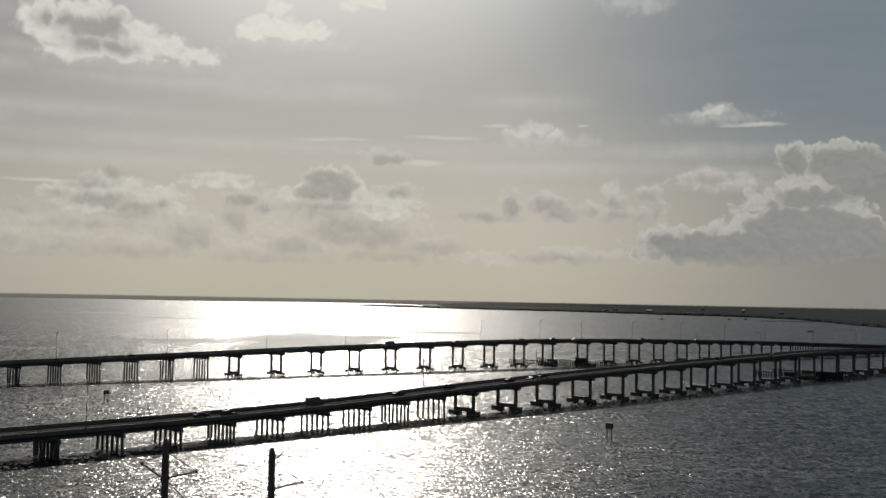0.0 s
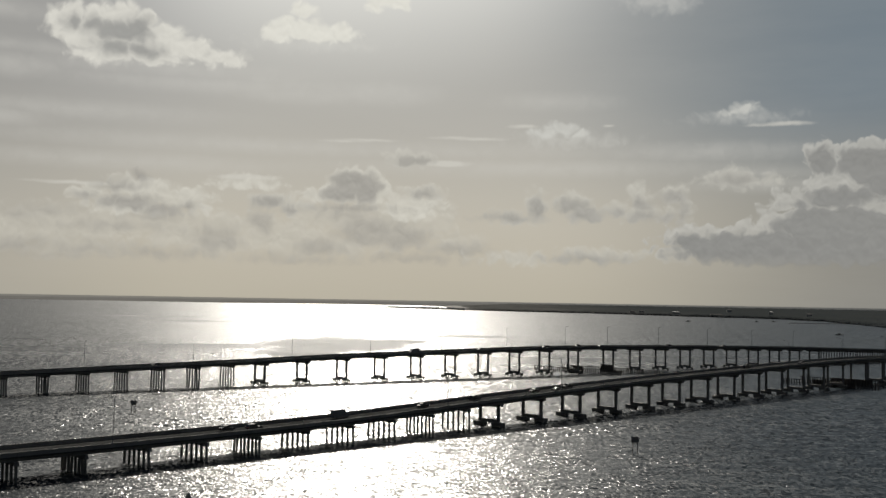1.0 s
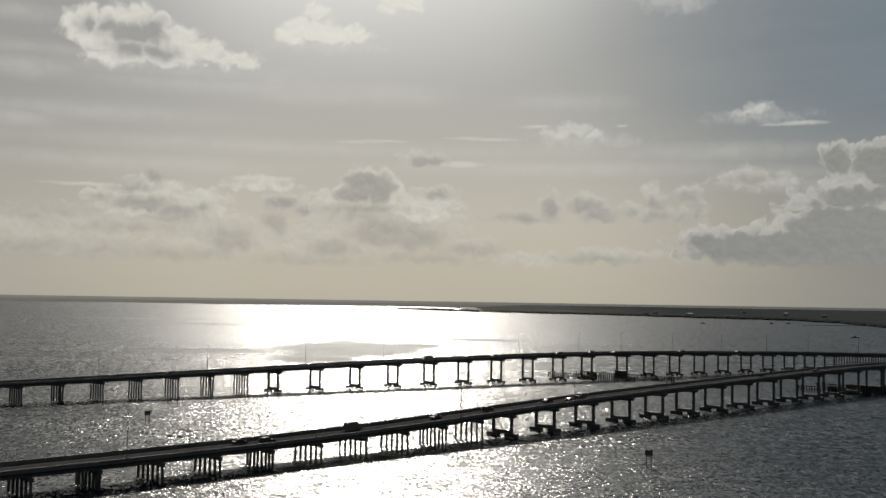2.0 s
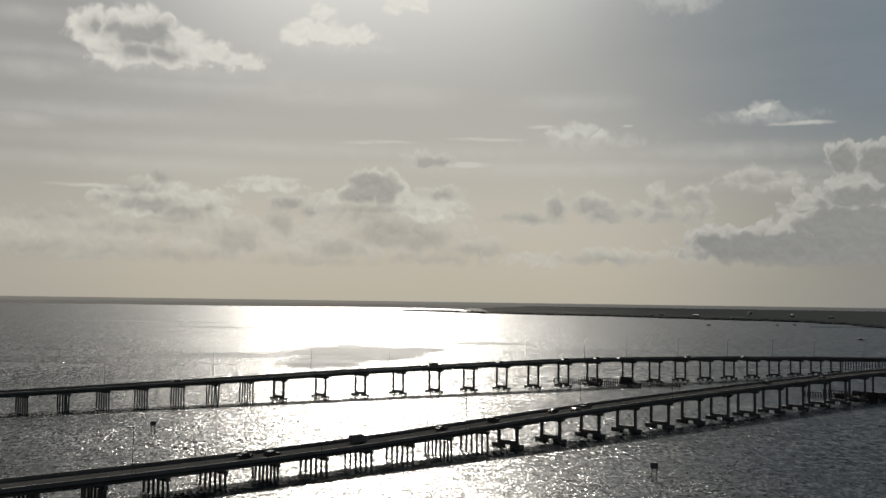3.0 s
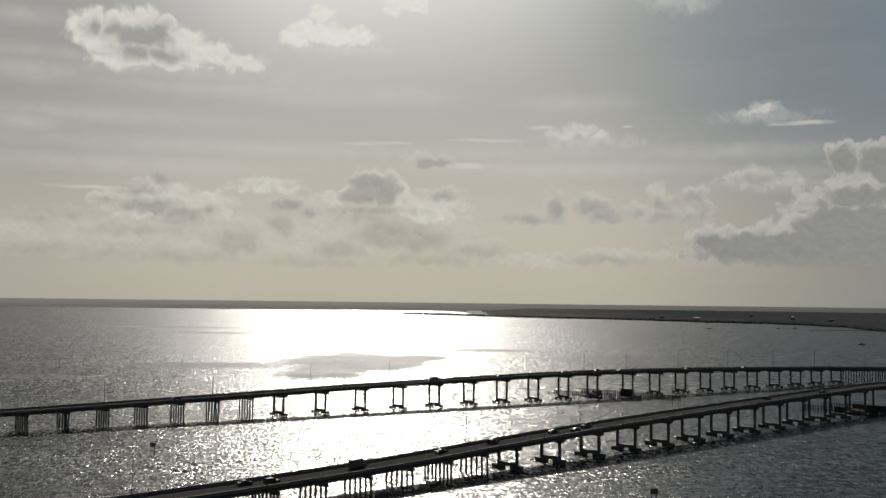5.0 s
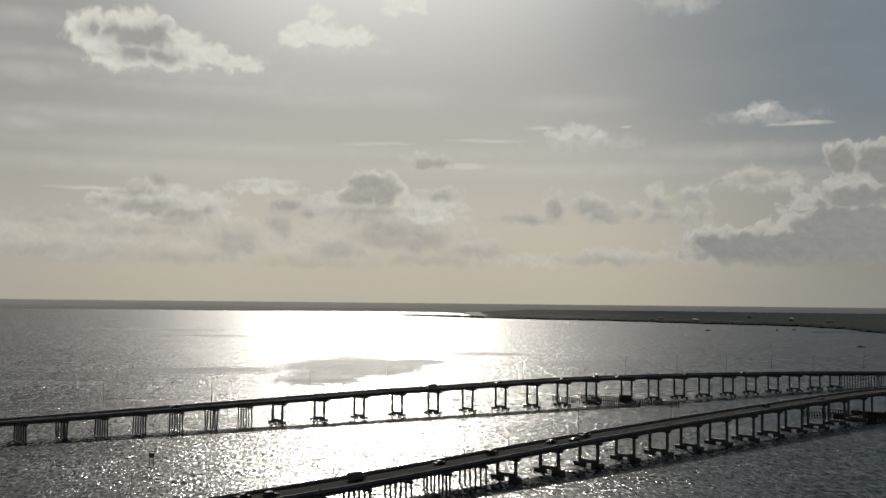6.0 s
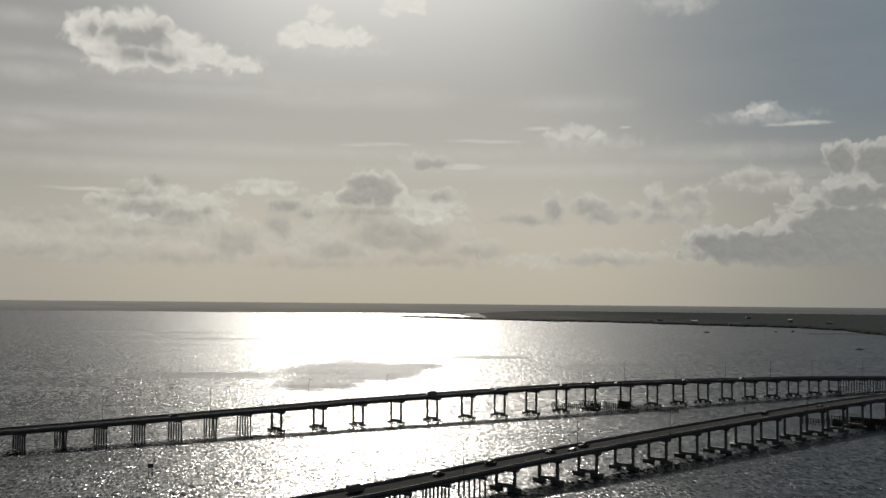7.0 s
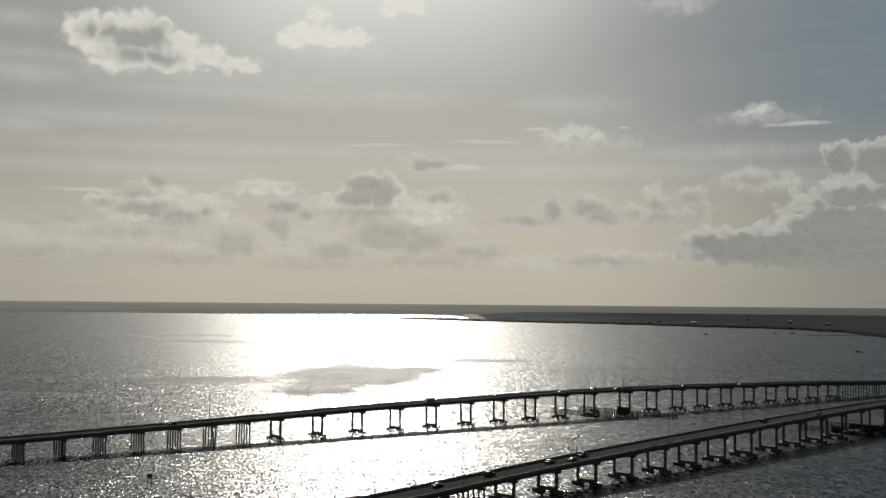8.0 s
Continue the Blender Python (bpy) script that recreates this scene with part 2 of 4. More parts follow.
    col = layer(col, CLOUD_LOW_CORE, (0.38, 0.355, 0.315), 0.74, 0.5, (-0.42, 0.45), 1.4, 0.15, (0.7, 2.4), 0.2)
    col = layer(col, CLOUD_LEFT_BODY, (0.63, 0.60, 0.53), 0.74, 0.5, (-0.28, 0.14), 1.2, 0.2, patchy=0.25)
    col = layer(col, CLOUD_LEFT_CORE, (0.345, 0.325, 0.295), 0.84, 0.42, (-0.3, 0.24), 1.3, 0.2)
    col = layer(col, CLOUD_RIGHT_BODY, (0.56, 0.535, 0.475), 0.66, 0.5, (-0.28, 0.18), 1.2, 0.2, patchy=0.2)
    col = layer(col, CLOUD_RIGHT_CORE, (0.345, 0.328, 0.30), 0.76, 0.34, (-0.3, 0.2), 1.3, 0.2)
    col = layer(col, CLOUD_BANK_BODY, (0.475, 0.458, 0.42), 0.78, 0.6, (-0.14, 0.1), 1.2, 0.25, (1.6, 3.4))
    col = layer(col, CLOUD_BANK_CORE, (0.258, 0.252, 0.240), 0.9, 0.45, (-0.14, 0.22), 1.1, 0.14, (0.9, 2.8))
    col = layer(col, CLOUD_SMALL_FAINT, (0.66, 0.64, 0.59), 0.42, 0.4, (-0.4, 0.35))
    col = layer(col, CLOUD_SMALL_BODY, (0.76, 0.73, 0.655), 0.88, 0.3, (-0.22, 0.14), 1.3, 0.1)
    col = layer(col, CLOUD_SMALL_DIM, (0.60, 0.585, 0.54), 0.8, 0.3, (-0.2, 0.22), 1.2, 0.1)
    col = layer(col, CLOUD_BIG_BODY, (0.70, 0.67, 0.605), 0.9, 0.36, (-0.24, 0.18), 1.0, 0.12)
    col = layer(col, CLOUD_BIG_CORE, (0.30, 0.293, 0.28), 0.86, 0.4, (-0.4, 0.36), 1.0, 0.06)
    # below the horizon, dim
    col = g.mix(g.span(el, -3.0, 0.0), (0.1, 0.1, 0.1), col)
    # the skyline: far woods drawn into the background, painted haze paling towards the sun
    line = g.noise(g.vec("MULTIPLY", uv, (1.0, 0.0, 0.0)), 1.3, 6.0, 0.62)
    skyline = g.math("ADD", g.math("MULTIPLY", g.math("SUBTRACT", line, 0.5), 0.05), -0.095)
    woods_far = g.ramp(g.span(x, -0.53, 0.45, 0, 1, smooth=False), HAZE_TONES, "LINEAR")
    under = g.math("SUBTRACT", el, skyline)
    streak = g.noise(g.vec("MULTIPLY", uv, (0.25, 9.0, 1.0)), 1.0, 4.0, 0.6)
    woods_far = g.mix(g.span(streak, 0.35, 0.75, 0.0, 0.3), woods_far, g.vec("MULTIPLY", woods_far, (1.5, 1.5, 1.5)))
    # more painted haze along the top edge of the woods
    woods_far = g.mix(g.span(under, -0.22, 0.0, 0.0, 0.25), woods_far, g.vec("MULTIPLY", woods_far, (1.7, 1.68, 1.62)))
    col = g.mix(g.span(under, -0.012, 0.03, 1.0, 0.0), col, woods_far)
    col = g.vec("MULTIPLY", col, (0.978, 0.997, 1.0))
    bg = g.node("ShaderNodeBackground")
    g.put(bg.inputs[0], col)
    bg.inputs[1].default_value = 1.0
    g.put(g.node("ShaderNodeOutputWorld").inputs[0], bg.outputs[0])


build_world()
sun_data = bpy.data.lights.new("sun", "SUN")
sun_data.energy, sun_data.angle, sun_data.color = 5.0, radians(0.53), (1.0, 0.94, 0.84)
sun = new("sun", sun_data)
sun.matrix_world = look((0, 0, 300), tuple(Vector((0, 0, 300)) - sky_dir(SUN_AZ, SUN_EL)))
scene.view_settings.exposure = 0.0


# ---- materials ----
def material(name, base, rough=0.8, metal=0.0, grain=(2.0, 0.25), stain=(0.15, 0.3), relief=0.1, tint=None, spec=0.5, random_tone=0.0):
    """A surface with fine grain and broad stains over its base colour."""
    m = bpy.data.materials.new(name)
    m.use_nodes = True
    g = Graph(m.node_tree)
    pos = g.node("ShaderNodeNewGeometry").outputs["Position"]
    fine = g.noise(pos, grain[0], 5.0, 0.6)
    broad = g.noise(pos, stain[0], 4.0, 0.6)
    dark = tuple(c * (1 - stain[1]) for c in (tint or base))
    col = g.mix(g.span(broad, 0.3, 0.7), dark, base)
    col = g.mix(g.span(fine, 0.2, 0.8), g.mix(grain[1], col, (0.02, 0.02, 0.02)), col)
    if random_tone:
        rnd = g.node("ShaderNodeObjectInfo").outputs["Random"]
        col = g.mix(g.math("MULTIPLY", rnd, random_tone), col, (0.05, 0.048, 0.045))
    p = g.node("ShaderNodeBsdfPrincipled")
    g.put(p.inputs["Base Color"], col)
    g.put(p.inputs["Roughness"], g.span(fine, 0.2, 0.8, rough * 0.85, min(1.0, rough * 1.1)))
    p.inputs["Metallic"].default_value = metal
    p.inputs["Specular IOR Level"].default_value = spec
    if relief:
        b = g.node("ShaderNodeBump")
        b.inputs["Strength"].default_value, b.inputs["Distance"].default_value = relief, 0.05
        g.put(b.inputs["Height"], fine)
        g.put(p.inputs["Normal"], b.outputs[0])
    g.put(g.node("ShaderNodeOutputMaterial").inputs[0], p.outputs[0])
    return m


def paint(name, base, rough=0.25, metal=0.0, spec=0.5):
    return material(name, base, rough, metal, (6.0, 0.08), (0.8, 0.12), 0.0, spec=spec)


# patches of calm water: x, y, half width, half depth
LULLS = [(-134, 1000, 62, 155), (-96, 965, 44, 115), (-130, 850, 40, 90), (-72, 1060, 30, 50)]
SLICKS = [(-455, 1745, 70, 40), (-360, 1735, 60, 16), (-620, 2000, 160, 26), (-230, 900, 80, 40), (-2, 1250, 50, 34)]


def water_material():
    m = bpy.data.materials.new("bay_water")
    m.use_nodes = True
    g = Graph(m.node_tree)
    pos = g.node("ShaderNodeNewGeometry").outputs["Position"]
    flat = g.vec("MULTIPLY", pos, (1, 1, 0))
    # wave trains run on to the near shore, a little askew
    turned = g.node("ShaderNodeVectorRotate")
    turned.rotation_type = "Z_AXIS"
    turned.inputs["Angle"].default_value = radians(-14)
    g.put(turned.inputs["Vector"], flat)
    sea = turned.outputs[0]
    swell = g.noise(g.vec("MULTIPLY", sea, (0.16, 0.30, 1)), 1.0, 2.0, 0.5, out="Color")
    chop = g.noise(g.vec("MULTIPLY", sea, (0.9, 0.8, 1)), 1.0, 2.0, 0.5, out="Color")
    # ripples lengthen with the open reach of the bay
    reach = g.math("ADD", g.vec("DOT_PRODUCT", flat, (0, 1, 0)), g.math("MULTIPLY", g.math("SUBTRACT", g.noise(flat, 0.02, 2.0, 0.5), 0.5), 160.0))
    ripple = g.noise(g.vec("MULTIPLY", sea, (1.9, 0.75, 1)), 1.0, 2.0, 0.55, out="Color")
    for across, along, lo, hi in ((1.05, 0.26, 300.0, 360.0), (0.72, 0.12, 560.0, 660.0), (0.9, 0.10, 1000.0, 1200.0)):
        longer = g.noise(g.vec("MULTIPLY", sea, (across, along, 1)), 1.0, 2.0, 0.55, out="Color")
        ripple = g.mix(g.span(reach, lo, hi), ripple, longer)
    steep = g.noise(g.vec("MULTIPLY", sea, (0.7, 0.35, 1)), 1.0, 2.0, 0.5)
    gust = g.noise(g.vec("MULTIPLY", flat, (0.0045, 0.011, 1)), 1.0, 4.0, 0.6)
    ragged = g.math("MULTIPLY", g.math("SUBTRACT", g.noise(g.vec("MULTIPLY", flat, (0.016, 0.007, 1)), 1.0, 4.0, 0.55), 0.5), 1.1)

    def patch(spots):
        best = None
        for x, y, w, d in spots:
            v = g.vec("LENGTH", g.vec("MULTIPLY_ADD", flat, (1 / w, 1 / d, 0), (-x / w, -y / d, 0)))
            best = v if best is None else g.math("SMOOTH_MIN", best, v, 0.3)
        return g.math("ADD", best, ragged)

    calm = g.math("MAXIMUM", g.span(patch(LULLS), 0.6, 1.45, 0.82, 0.0), g.span(patch(SLICKS), 0.4, 1.6, 0.62, 0.0))
    # slopes of the wave faces, straight from vector noise
    squall = g.noise(g.vec("MULTIPLY", flat, (0.09, 0.05, 1)), 1.0, 3.0, 0.6)
    rough_sea = g.math("MULTIPLY", g.span(gust, 0.25, 0.75, 0.85, 1.1), g.math("SUBTRACT", 1.0, g.math("MULTIPLY", calm, 0.92)))
    rough_sea = g.math("MULTIPLY", rough_sea, g.span(squall, 0.3, 0.72, 0.7, 1.5))
    s1 = g.vec("SUBTRACT", swell, (0.5, 0.5, 0.5))
    s2 = g.vec("SUBTRACT", chop, (0.5, 0.5, 0.5))
    s3 = g.vec("SUBTRACT", ripple, (0.5, 0.5, 0.5))
    slope = g.vec("ADD", g.vec("MULTIPLY", s1, (0.3, 0.5, 0)), g.vec("MULTIPLY", s2, (0.55, 0.8, 0)))
    slope = g.vec("ADD", slope, g.vec("MULTIPLY", s3, (0.95, 1.3, 0)))
    # far off the wavelets are finer than the eye resolves, and count as roughness
    rough_sea = g.math("MULTIPLY", rough_sea, g.span(reach, 700.0, 1400.0, 1.0, 0.7))
    # a few steep crests among many gentle ones
    rough_sea = g.math("MULTIPLY", rough_sea, g.span(steep, 0.32, 0.75, 0.45, 1.7, smooth=False))
    scale = g.node("ShaderNodeVectorMath")
    scale.operation = "SCALE"
    g.put(scale.inputs[0], slope)
    g.put(scale.inputs["Scale"], rough_sea)
    # the wind drives the wave faces on to the near shore
    lean = g.node("ShaderNodeCombineXYZ")
    g.put(lean.inputs[1], g.math("MULTIPLY", g.math("SUBTRACT", 1.0, g.math("MULTIPLY", calm, 0.8)), -0.185))
    lean.inputs[2].default_value = 1.0
    normal = g.vec("NORMALIZE", g.vec("ADD", scale.outputs[0], lean.outputs[0]))
    p = g.node("ShaderNodeBsdfPrincipled")
    g.put(p.inputs["Base Color"], g.mix(g.span(gust, 0.3, 0.7), (0.015, 0.020, 0.024), (0.022, 0.028, 0.032)))
    g.put(p.inputs["Roughness"], g.math("ADD", g.span(gust, 0.25, 0.75, 0.23, 0.27), g.math("ADD", g.math("MULTIPLY", calm, -0.05), g.span(reach, 500.0, 1400.0, 0.0, 0.07))))
    p.inputs["IOR"].default_value = 1.33
    p.inputs["Specular IOR Level"].default_value = 0.36
    g.put(p.inputs["Normal"], normal)
    g.put(g.node("ShaderNodeOutputMaterial").inputs[0], p.outputs[0])
    return m


def woods_material():
    """Far-shore woods with haze painted into the base colour: pale near the sun, darker towards +x."""
    m = bpy.data.materials.new("hazed_canopy")
    m.use_nodes = True
    g = Graph(m.node_tree)
    pos = g.node("ShaderNodeNewGeometry").outputs["Position"]
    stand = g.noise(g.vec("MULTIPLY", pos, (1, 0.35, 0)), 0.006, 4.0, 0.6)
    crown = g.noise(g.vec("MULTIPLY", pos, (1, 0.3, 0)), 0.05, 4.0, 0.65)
    haze_x = g.math("ADD", g.vec("DOT_PRODUCT", pos, (1, 0, 0)), g.math("MULTIPLY", g.math("SUBTRACT", stand, 0.5), 700.0))
    # lighter base colour stands in for haze, fading out towards +x
    col = g.mix(g.span(haze_x, 0.0, 800.0), (0.096, 0.095, 0.090), (0.031, 0.035, 0.037))
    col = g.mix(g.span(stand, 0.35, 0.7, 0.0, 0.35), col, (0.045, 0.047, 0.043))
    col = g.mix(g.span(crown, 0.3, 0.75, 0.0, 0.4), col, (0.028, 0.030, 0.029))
    p = g.node("ShaderNodeBsdfPrincipled")
    g.put(p.inputs["Base Color"], col)
    p.inputs["Roughness"].default_value, p.inputs["Specular IOR Level"].default_value = 1.0, 0.0
    g.put(g.node("ShaderNodeOutputMaterial").inputs[0], p.outputs[0])
    return m


M_WATER = water_material()
M_CONC = material("weathered_concrete", (0.20, 0.19, 0.175), 0.85, 0, (1.6, 0.25), (0.12, 0.35), 0.15, random_tone=0.35)
M_PILE = material("tide_stained_concrete", (0.16, 0.152, 0.138), 0.85, 0, (2.0, 0.3), (0.35, 0.45), 0.15, random_tone=0.35)
M_ROAD = material("worn_road_surface", (0.042, 0.042, 0.041), 0.95, 0, (1.2, 0.2), (0.2, 0.25), 0.0, spec=0.0)
M_LINE = material("road_paint", (0.11, 0.11, 0.105), 0.9, 0, (3.0, 0.3), (0.4, 0.3), 0.0, spec=0.1)
M_STEEL = material("galvanised_steel", (0.16, 0.165, 0.17), 0.7, 0.2, (4.0, 0.15), (0.8, 0.2), 0.0)
M_TIMBER = material("creosoted_timber", (0.10, 0.08, 0.065), 0.9, 0, (3.0, 0.35), (0.5, 0.35), 0.2, random_tone=0.3)
M_GLASS = paint("tinted_car_glass", (0.02, 0.022, 0.025), 0.12, 0.0, 0.3)
M_TYRE = material("tyre_rubber", (0.02, 0.02, 0.02), 0.85, 0, (8.0, 0.2), (2.0, 0.2), 0.0)
M_BOARD = material("weathered_board", (0.16, 0.15, 0.14), 0.8, 0, (4.0, 0.3), (0.8, 0.3), 0.0)
M_LAND = material("shore_ground", (0.07, 0.07, 0.055), 0.95, 0, (0.02, 0.3), (0.004, 0.4), 0.0)
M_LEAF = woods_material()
M_WALL = material("pale_stucco", (0.30, 0.29, 0.275), 0.8, 0, (0.6, 0.1), (0.1, 0.15), 0.0)
M_ROOF = material("shingle_roof", (0.11, 0.105, 0.10), 0.95, 0, (0.9, 0.2), (0.1, 0.25), 0.0, spec=0.05)
M_LAMP = paint("red_lamp_glass", (0.35, 0.03, 0.02), 0.2)
M_CLEAR = paint("clear_lamp_glass", (0.7, 0.7, 0.7), 0.15)


# ---- mesh helpers ----
def mesh_of(name, bm):
    bmesh.ops.recalc_face_normals(bm, faces=bm.faces)
    me = bpy.data.meshes.new(name)
    bm.to_mesh(me)
    bm.free()
    return me


def part(name, bm, mat, parent, label=""):
    me = bm if isinstance(bm, bpy.types.Mesh) else mesh_of(name, bm)
    if mat and not me.materials:
        me.materials.append(mat)
    ob = new(name, me)
    ob.parent = parent
    return tagged(ob, label)


def thing(name, label, category, m=Matrix(), group=""):
    ob = new(name)
    ob.empty_display_size = 0.5
    ob.matrix_world = m
    return tagged(ob, label, category, group)


def box(bm, x0, y0, z0, x1, y1, z1, bevel=0.0):
    vs = [bm.verts.new(p) for p in ((x0, y0, z0), (x1, y0, z0), (x1, y1, z0), (x0, y1, z0), (x0, y0, z1), (x1, y0, z1), (x1, y1, z1), (x0, y1, z1))]
    fs = [bm.faces.new([vs[i] for i in f]) for f in ((3, 2, 1, 0), (4, 5, 6, 7), (0, 1, 5, 4), (1, 2, 6, 5), (2, 3, 7, 6), (3, 0, 4, 7))]
    if bevel:
        bmesh.ops.bevel(bm, geom=list({e for f in fs for e in f.edges}), offset=bevel, segments=1, affect="EDGES")
    return bm


def boxed(*a, **k):
    return box(bmesh.new(), *a, **k)


def rod(bm, p, q, r0, r1=None, n=8):
    """A tapered rod from p to q."""
    p, q = Vector(p), Vector(q)
    r1 = r0 if r1 is None else r1
    t = (q - p).to_track_quat("Z", "Y")
    rings = []
    for c, r in ((p, r0), (q, r1)):
        rings.append([bm.verts.new(c + t @ Vector((r * math.cos(2 * math.pi * i / n), r * math.sin(2 * math.pi * i / n), 0))) for i in range(n)])
    for i in range(n):
        bm.faces.new((rings[0][i], rings[0][(i + 1) % n], rings[1][(i + 1) % n], rings[1][i]))
    bm.faces.new(rings[0][::-1])
    bm.faces.new(rings[1])
    return bm


def rods(*items, n=8):
    bm = bmesh.new()
    for it in items:
        rod(bm, *it, n=n)
    return bm


def extruded(profile, y0, y1, taper=1.0):
    """A closed profile in x and z, drawn along y."""
    bm = bmesh.new()
    a = [bm.verts.new((x, y0, z)) for x, z in profile]
    b = [bm.verts.new((x, y1, z)) for x, z in profile]
    n = len(a)
    for i in range(n):
        bm.faces.new((a[i], a[(i + 1) % n], b[(i + 1) % n], b[i]))
    bm.faces.new(a[::-1])
    bm.faces.new(b)
    return bm


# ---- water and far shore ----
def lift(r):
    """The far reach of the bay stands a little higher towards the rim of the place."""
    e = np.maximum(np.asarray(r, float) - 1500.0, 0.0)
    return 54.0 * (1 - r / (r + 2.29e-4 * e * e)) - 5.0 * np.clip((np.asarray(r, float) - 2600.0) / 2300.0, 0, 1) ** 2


def polar_sheet(name, azs, radii_of, mat, dz=0.0):
    """A sheet on rays round the origin; radii_of(az) gives the same number of radii on each ray."""
    vs, fs = [], []
    rows = [np.asarray(radii_of(a), float) for a in azs]
    n = len(rows[0])
    for a, rr in zip(azs, rows):
        s, c = math.sin(radians(a)), math.cos(radians(a))
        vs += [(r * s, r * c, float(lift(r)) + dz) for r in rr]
    for i in range(len(azs) - 1):
        for j in range(n - 1):
            fs.append((i * n + j, i * n + j + 1, (i + 1) * n + j + 1, (i + 1) * n + j))
    me = bpy.data.meshes.new(name)
    me.from_pydata(vs, [], fs)
    me.materials.append(mat)
    for p in me.polygons:
        p.use_smooth = True
    me.update()
    if me.polygons and me.polygons[0].normal.z < 0:
        me.flip_normals()
    return new(name, me)


AZ_ALL = [a * 2.0 for a in range(-90, 91)]
RADII = [0.001, 100, 300, 700, 1200, 1500, 1800, 2200, 2600, 3000, 3400, 3800, 4200, 4600, 4990]
water = tagged(polar_sheet("water", AZ_ALL, lambda a: RADII, M_WATER), "rippled grey bay water glittering under a low backlit sun", "water", kind="structure")

SHORE_AZ = [-180, -120, -70, -45, -30, -25.3, -19.8, -14.0, -9.5, -7.4, -3.0, -1.5, -0.3, 3.1, 6.4, 11.8, 16.1, 18.8, 20.6, 23, 30, 50, 90, 140, 180]
SHORE_R = [900, 1400, 2600, 4100, 4680, 4790, 4790, 4610, 4690, 4760, 4780, 4500, 3400, 3254, 3197, 2972, 2875, 2672, 2377, 2074, 1620, 1150, 900, 850, 900]


def shore(a):
    return float(np.interp(a, SHORE_AZ, SHORE_R)) + 14 * math.sin(a * 3.1) + 9 * math.sin(a * 7.7 + 1)


AZ_LAND = [a * 0.5 for a in range(-360, 361)]
land = tagged(polar_sheet("ground", AZ_LAND, lambda a: np.linspace(shore(a), 4985, 7), M_LAND, 1.2), "low wooded far shore of the bay", "shore", kind="structure")


def spit_radii(a):
    k = max(0.0, min(1.0, (a + 5.4) / 5.0))
    r = 3691 - 61 * (a + 5.2)
    return [r - 12 * k, r + 10 + 45 * k]


spit = tagged(polar_sheet("headland_ground", [-5.4 + 0.2 * i for i in range(28)], spit_radii, M_LAND, 1.6), "thin sandy spit reaching into the bay", "shore", kind="structure")


def woods(name, count, place, label):
    """Many small crowns joined into one mesh: lumpy low domes with uneven outlines."""
    rng = np.random.default_rng(5)
    ico = [(0, 0, 1.0)] + [(math.cos(i * 1.2566) * 0.8, math.sin(i * 1.2566) * 0.8, 0.62) for i in range(5)] + [(math.cos(i * 1.2566 + 0.63), math.sin(i * 1.2566 + 0.63), 0.0) for i in range(5)]
    ico = np.array(ico)
    tri = [(0, 1 + i, 1 + (i + 1) % 5) for i in range(5)]
    for i in range(5):
        tri += [(1 + i, 6 + i, 1 + (i + 1) % 5), (1 + (i + 1) % 5, 6 + i, 6 + (i + 1) % 5)]
    tri = np.array(tri)
    vs, fs = [], []
    for k in range(count):
        a, r, w, h = place(rng)
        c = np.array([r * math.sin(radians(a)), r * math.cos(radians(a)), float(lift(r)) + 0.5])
        v = ico * np.array([w, w, h]) * rng.uniform(0.75, 1.25, (11, 1))
        vs.append(v + c)
        fs.append(tri + 11 * k)
    me = bpy.data.meshes.new(name)
    me.from_pydata(np.concatenate(vs).tolist(), [], np.concatenate(fs).tolist())
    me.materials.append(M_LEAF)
    me.update()
    return tagged(new(name, me), label, "trees", kind="stuff")


def mainland(rng):
    a = rng.uniform(-0.5, 34)
    s = shore(a)
    r = s + 8 + 90 * rng.uniform(0, 1) ** 2
    return a, r, rng.uniform(7, 13), rng.uniform(3.2, 5.2) * min(1.0, 0.3 + (a + 0.5) / 3)


def canopy():
    """The closed roof of the woods behind the shore, uneven at the scale of single crowns."""
    rng = np.random.default_rng(11)
    azs = np.linspace(-0.4, 36, 700)
    n = 46
    vs, fs = [], []
    for a in azs:
        s0 = shore(float(a)) + 14
        rr = s0 + (4975 - s0) * np.linspace(0, 1, n) ** 1.5
        h = (5.2 + rng.uniform(-1.3, 1.3, n) + 9 * np.clip((rr - 4000) / 950, 0, 1)) * min(1.0, 0.1 + (a + 0.4) / 3)
        h[0] = 0.5
        sa, ca = math.sin(radians(a)), math.cos(radians(a))
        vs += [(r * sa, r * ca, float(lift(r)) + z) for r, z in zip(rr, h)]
    for i in range(len(azs) - 1):
        for j in range(n - 1):
            fs.append((i * n + j, (i + 1) * n + j, (i + 1) * n + j + 1, i * n + j + 1))
    me = bpy.data.meshes.new("woodland_canopy")
    me.from_pydata(vs, [], fs)
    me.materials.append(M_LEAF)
    for p in me.polygons:
        p.use_smooth = True
    me.update()
    if me.polygons[0].normal.z < 0:
        me.flip_normals()
    return tagged(new("woodland_canopy", me), "closed canopy of dark hazy woods behind the shore", "trees", kind="stuff")


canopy()


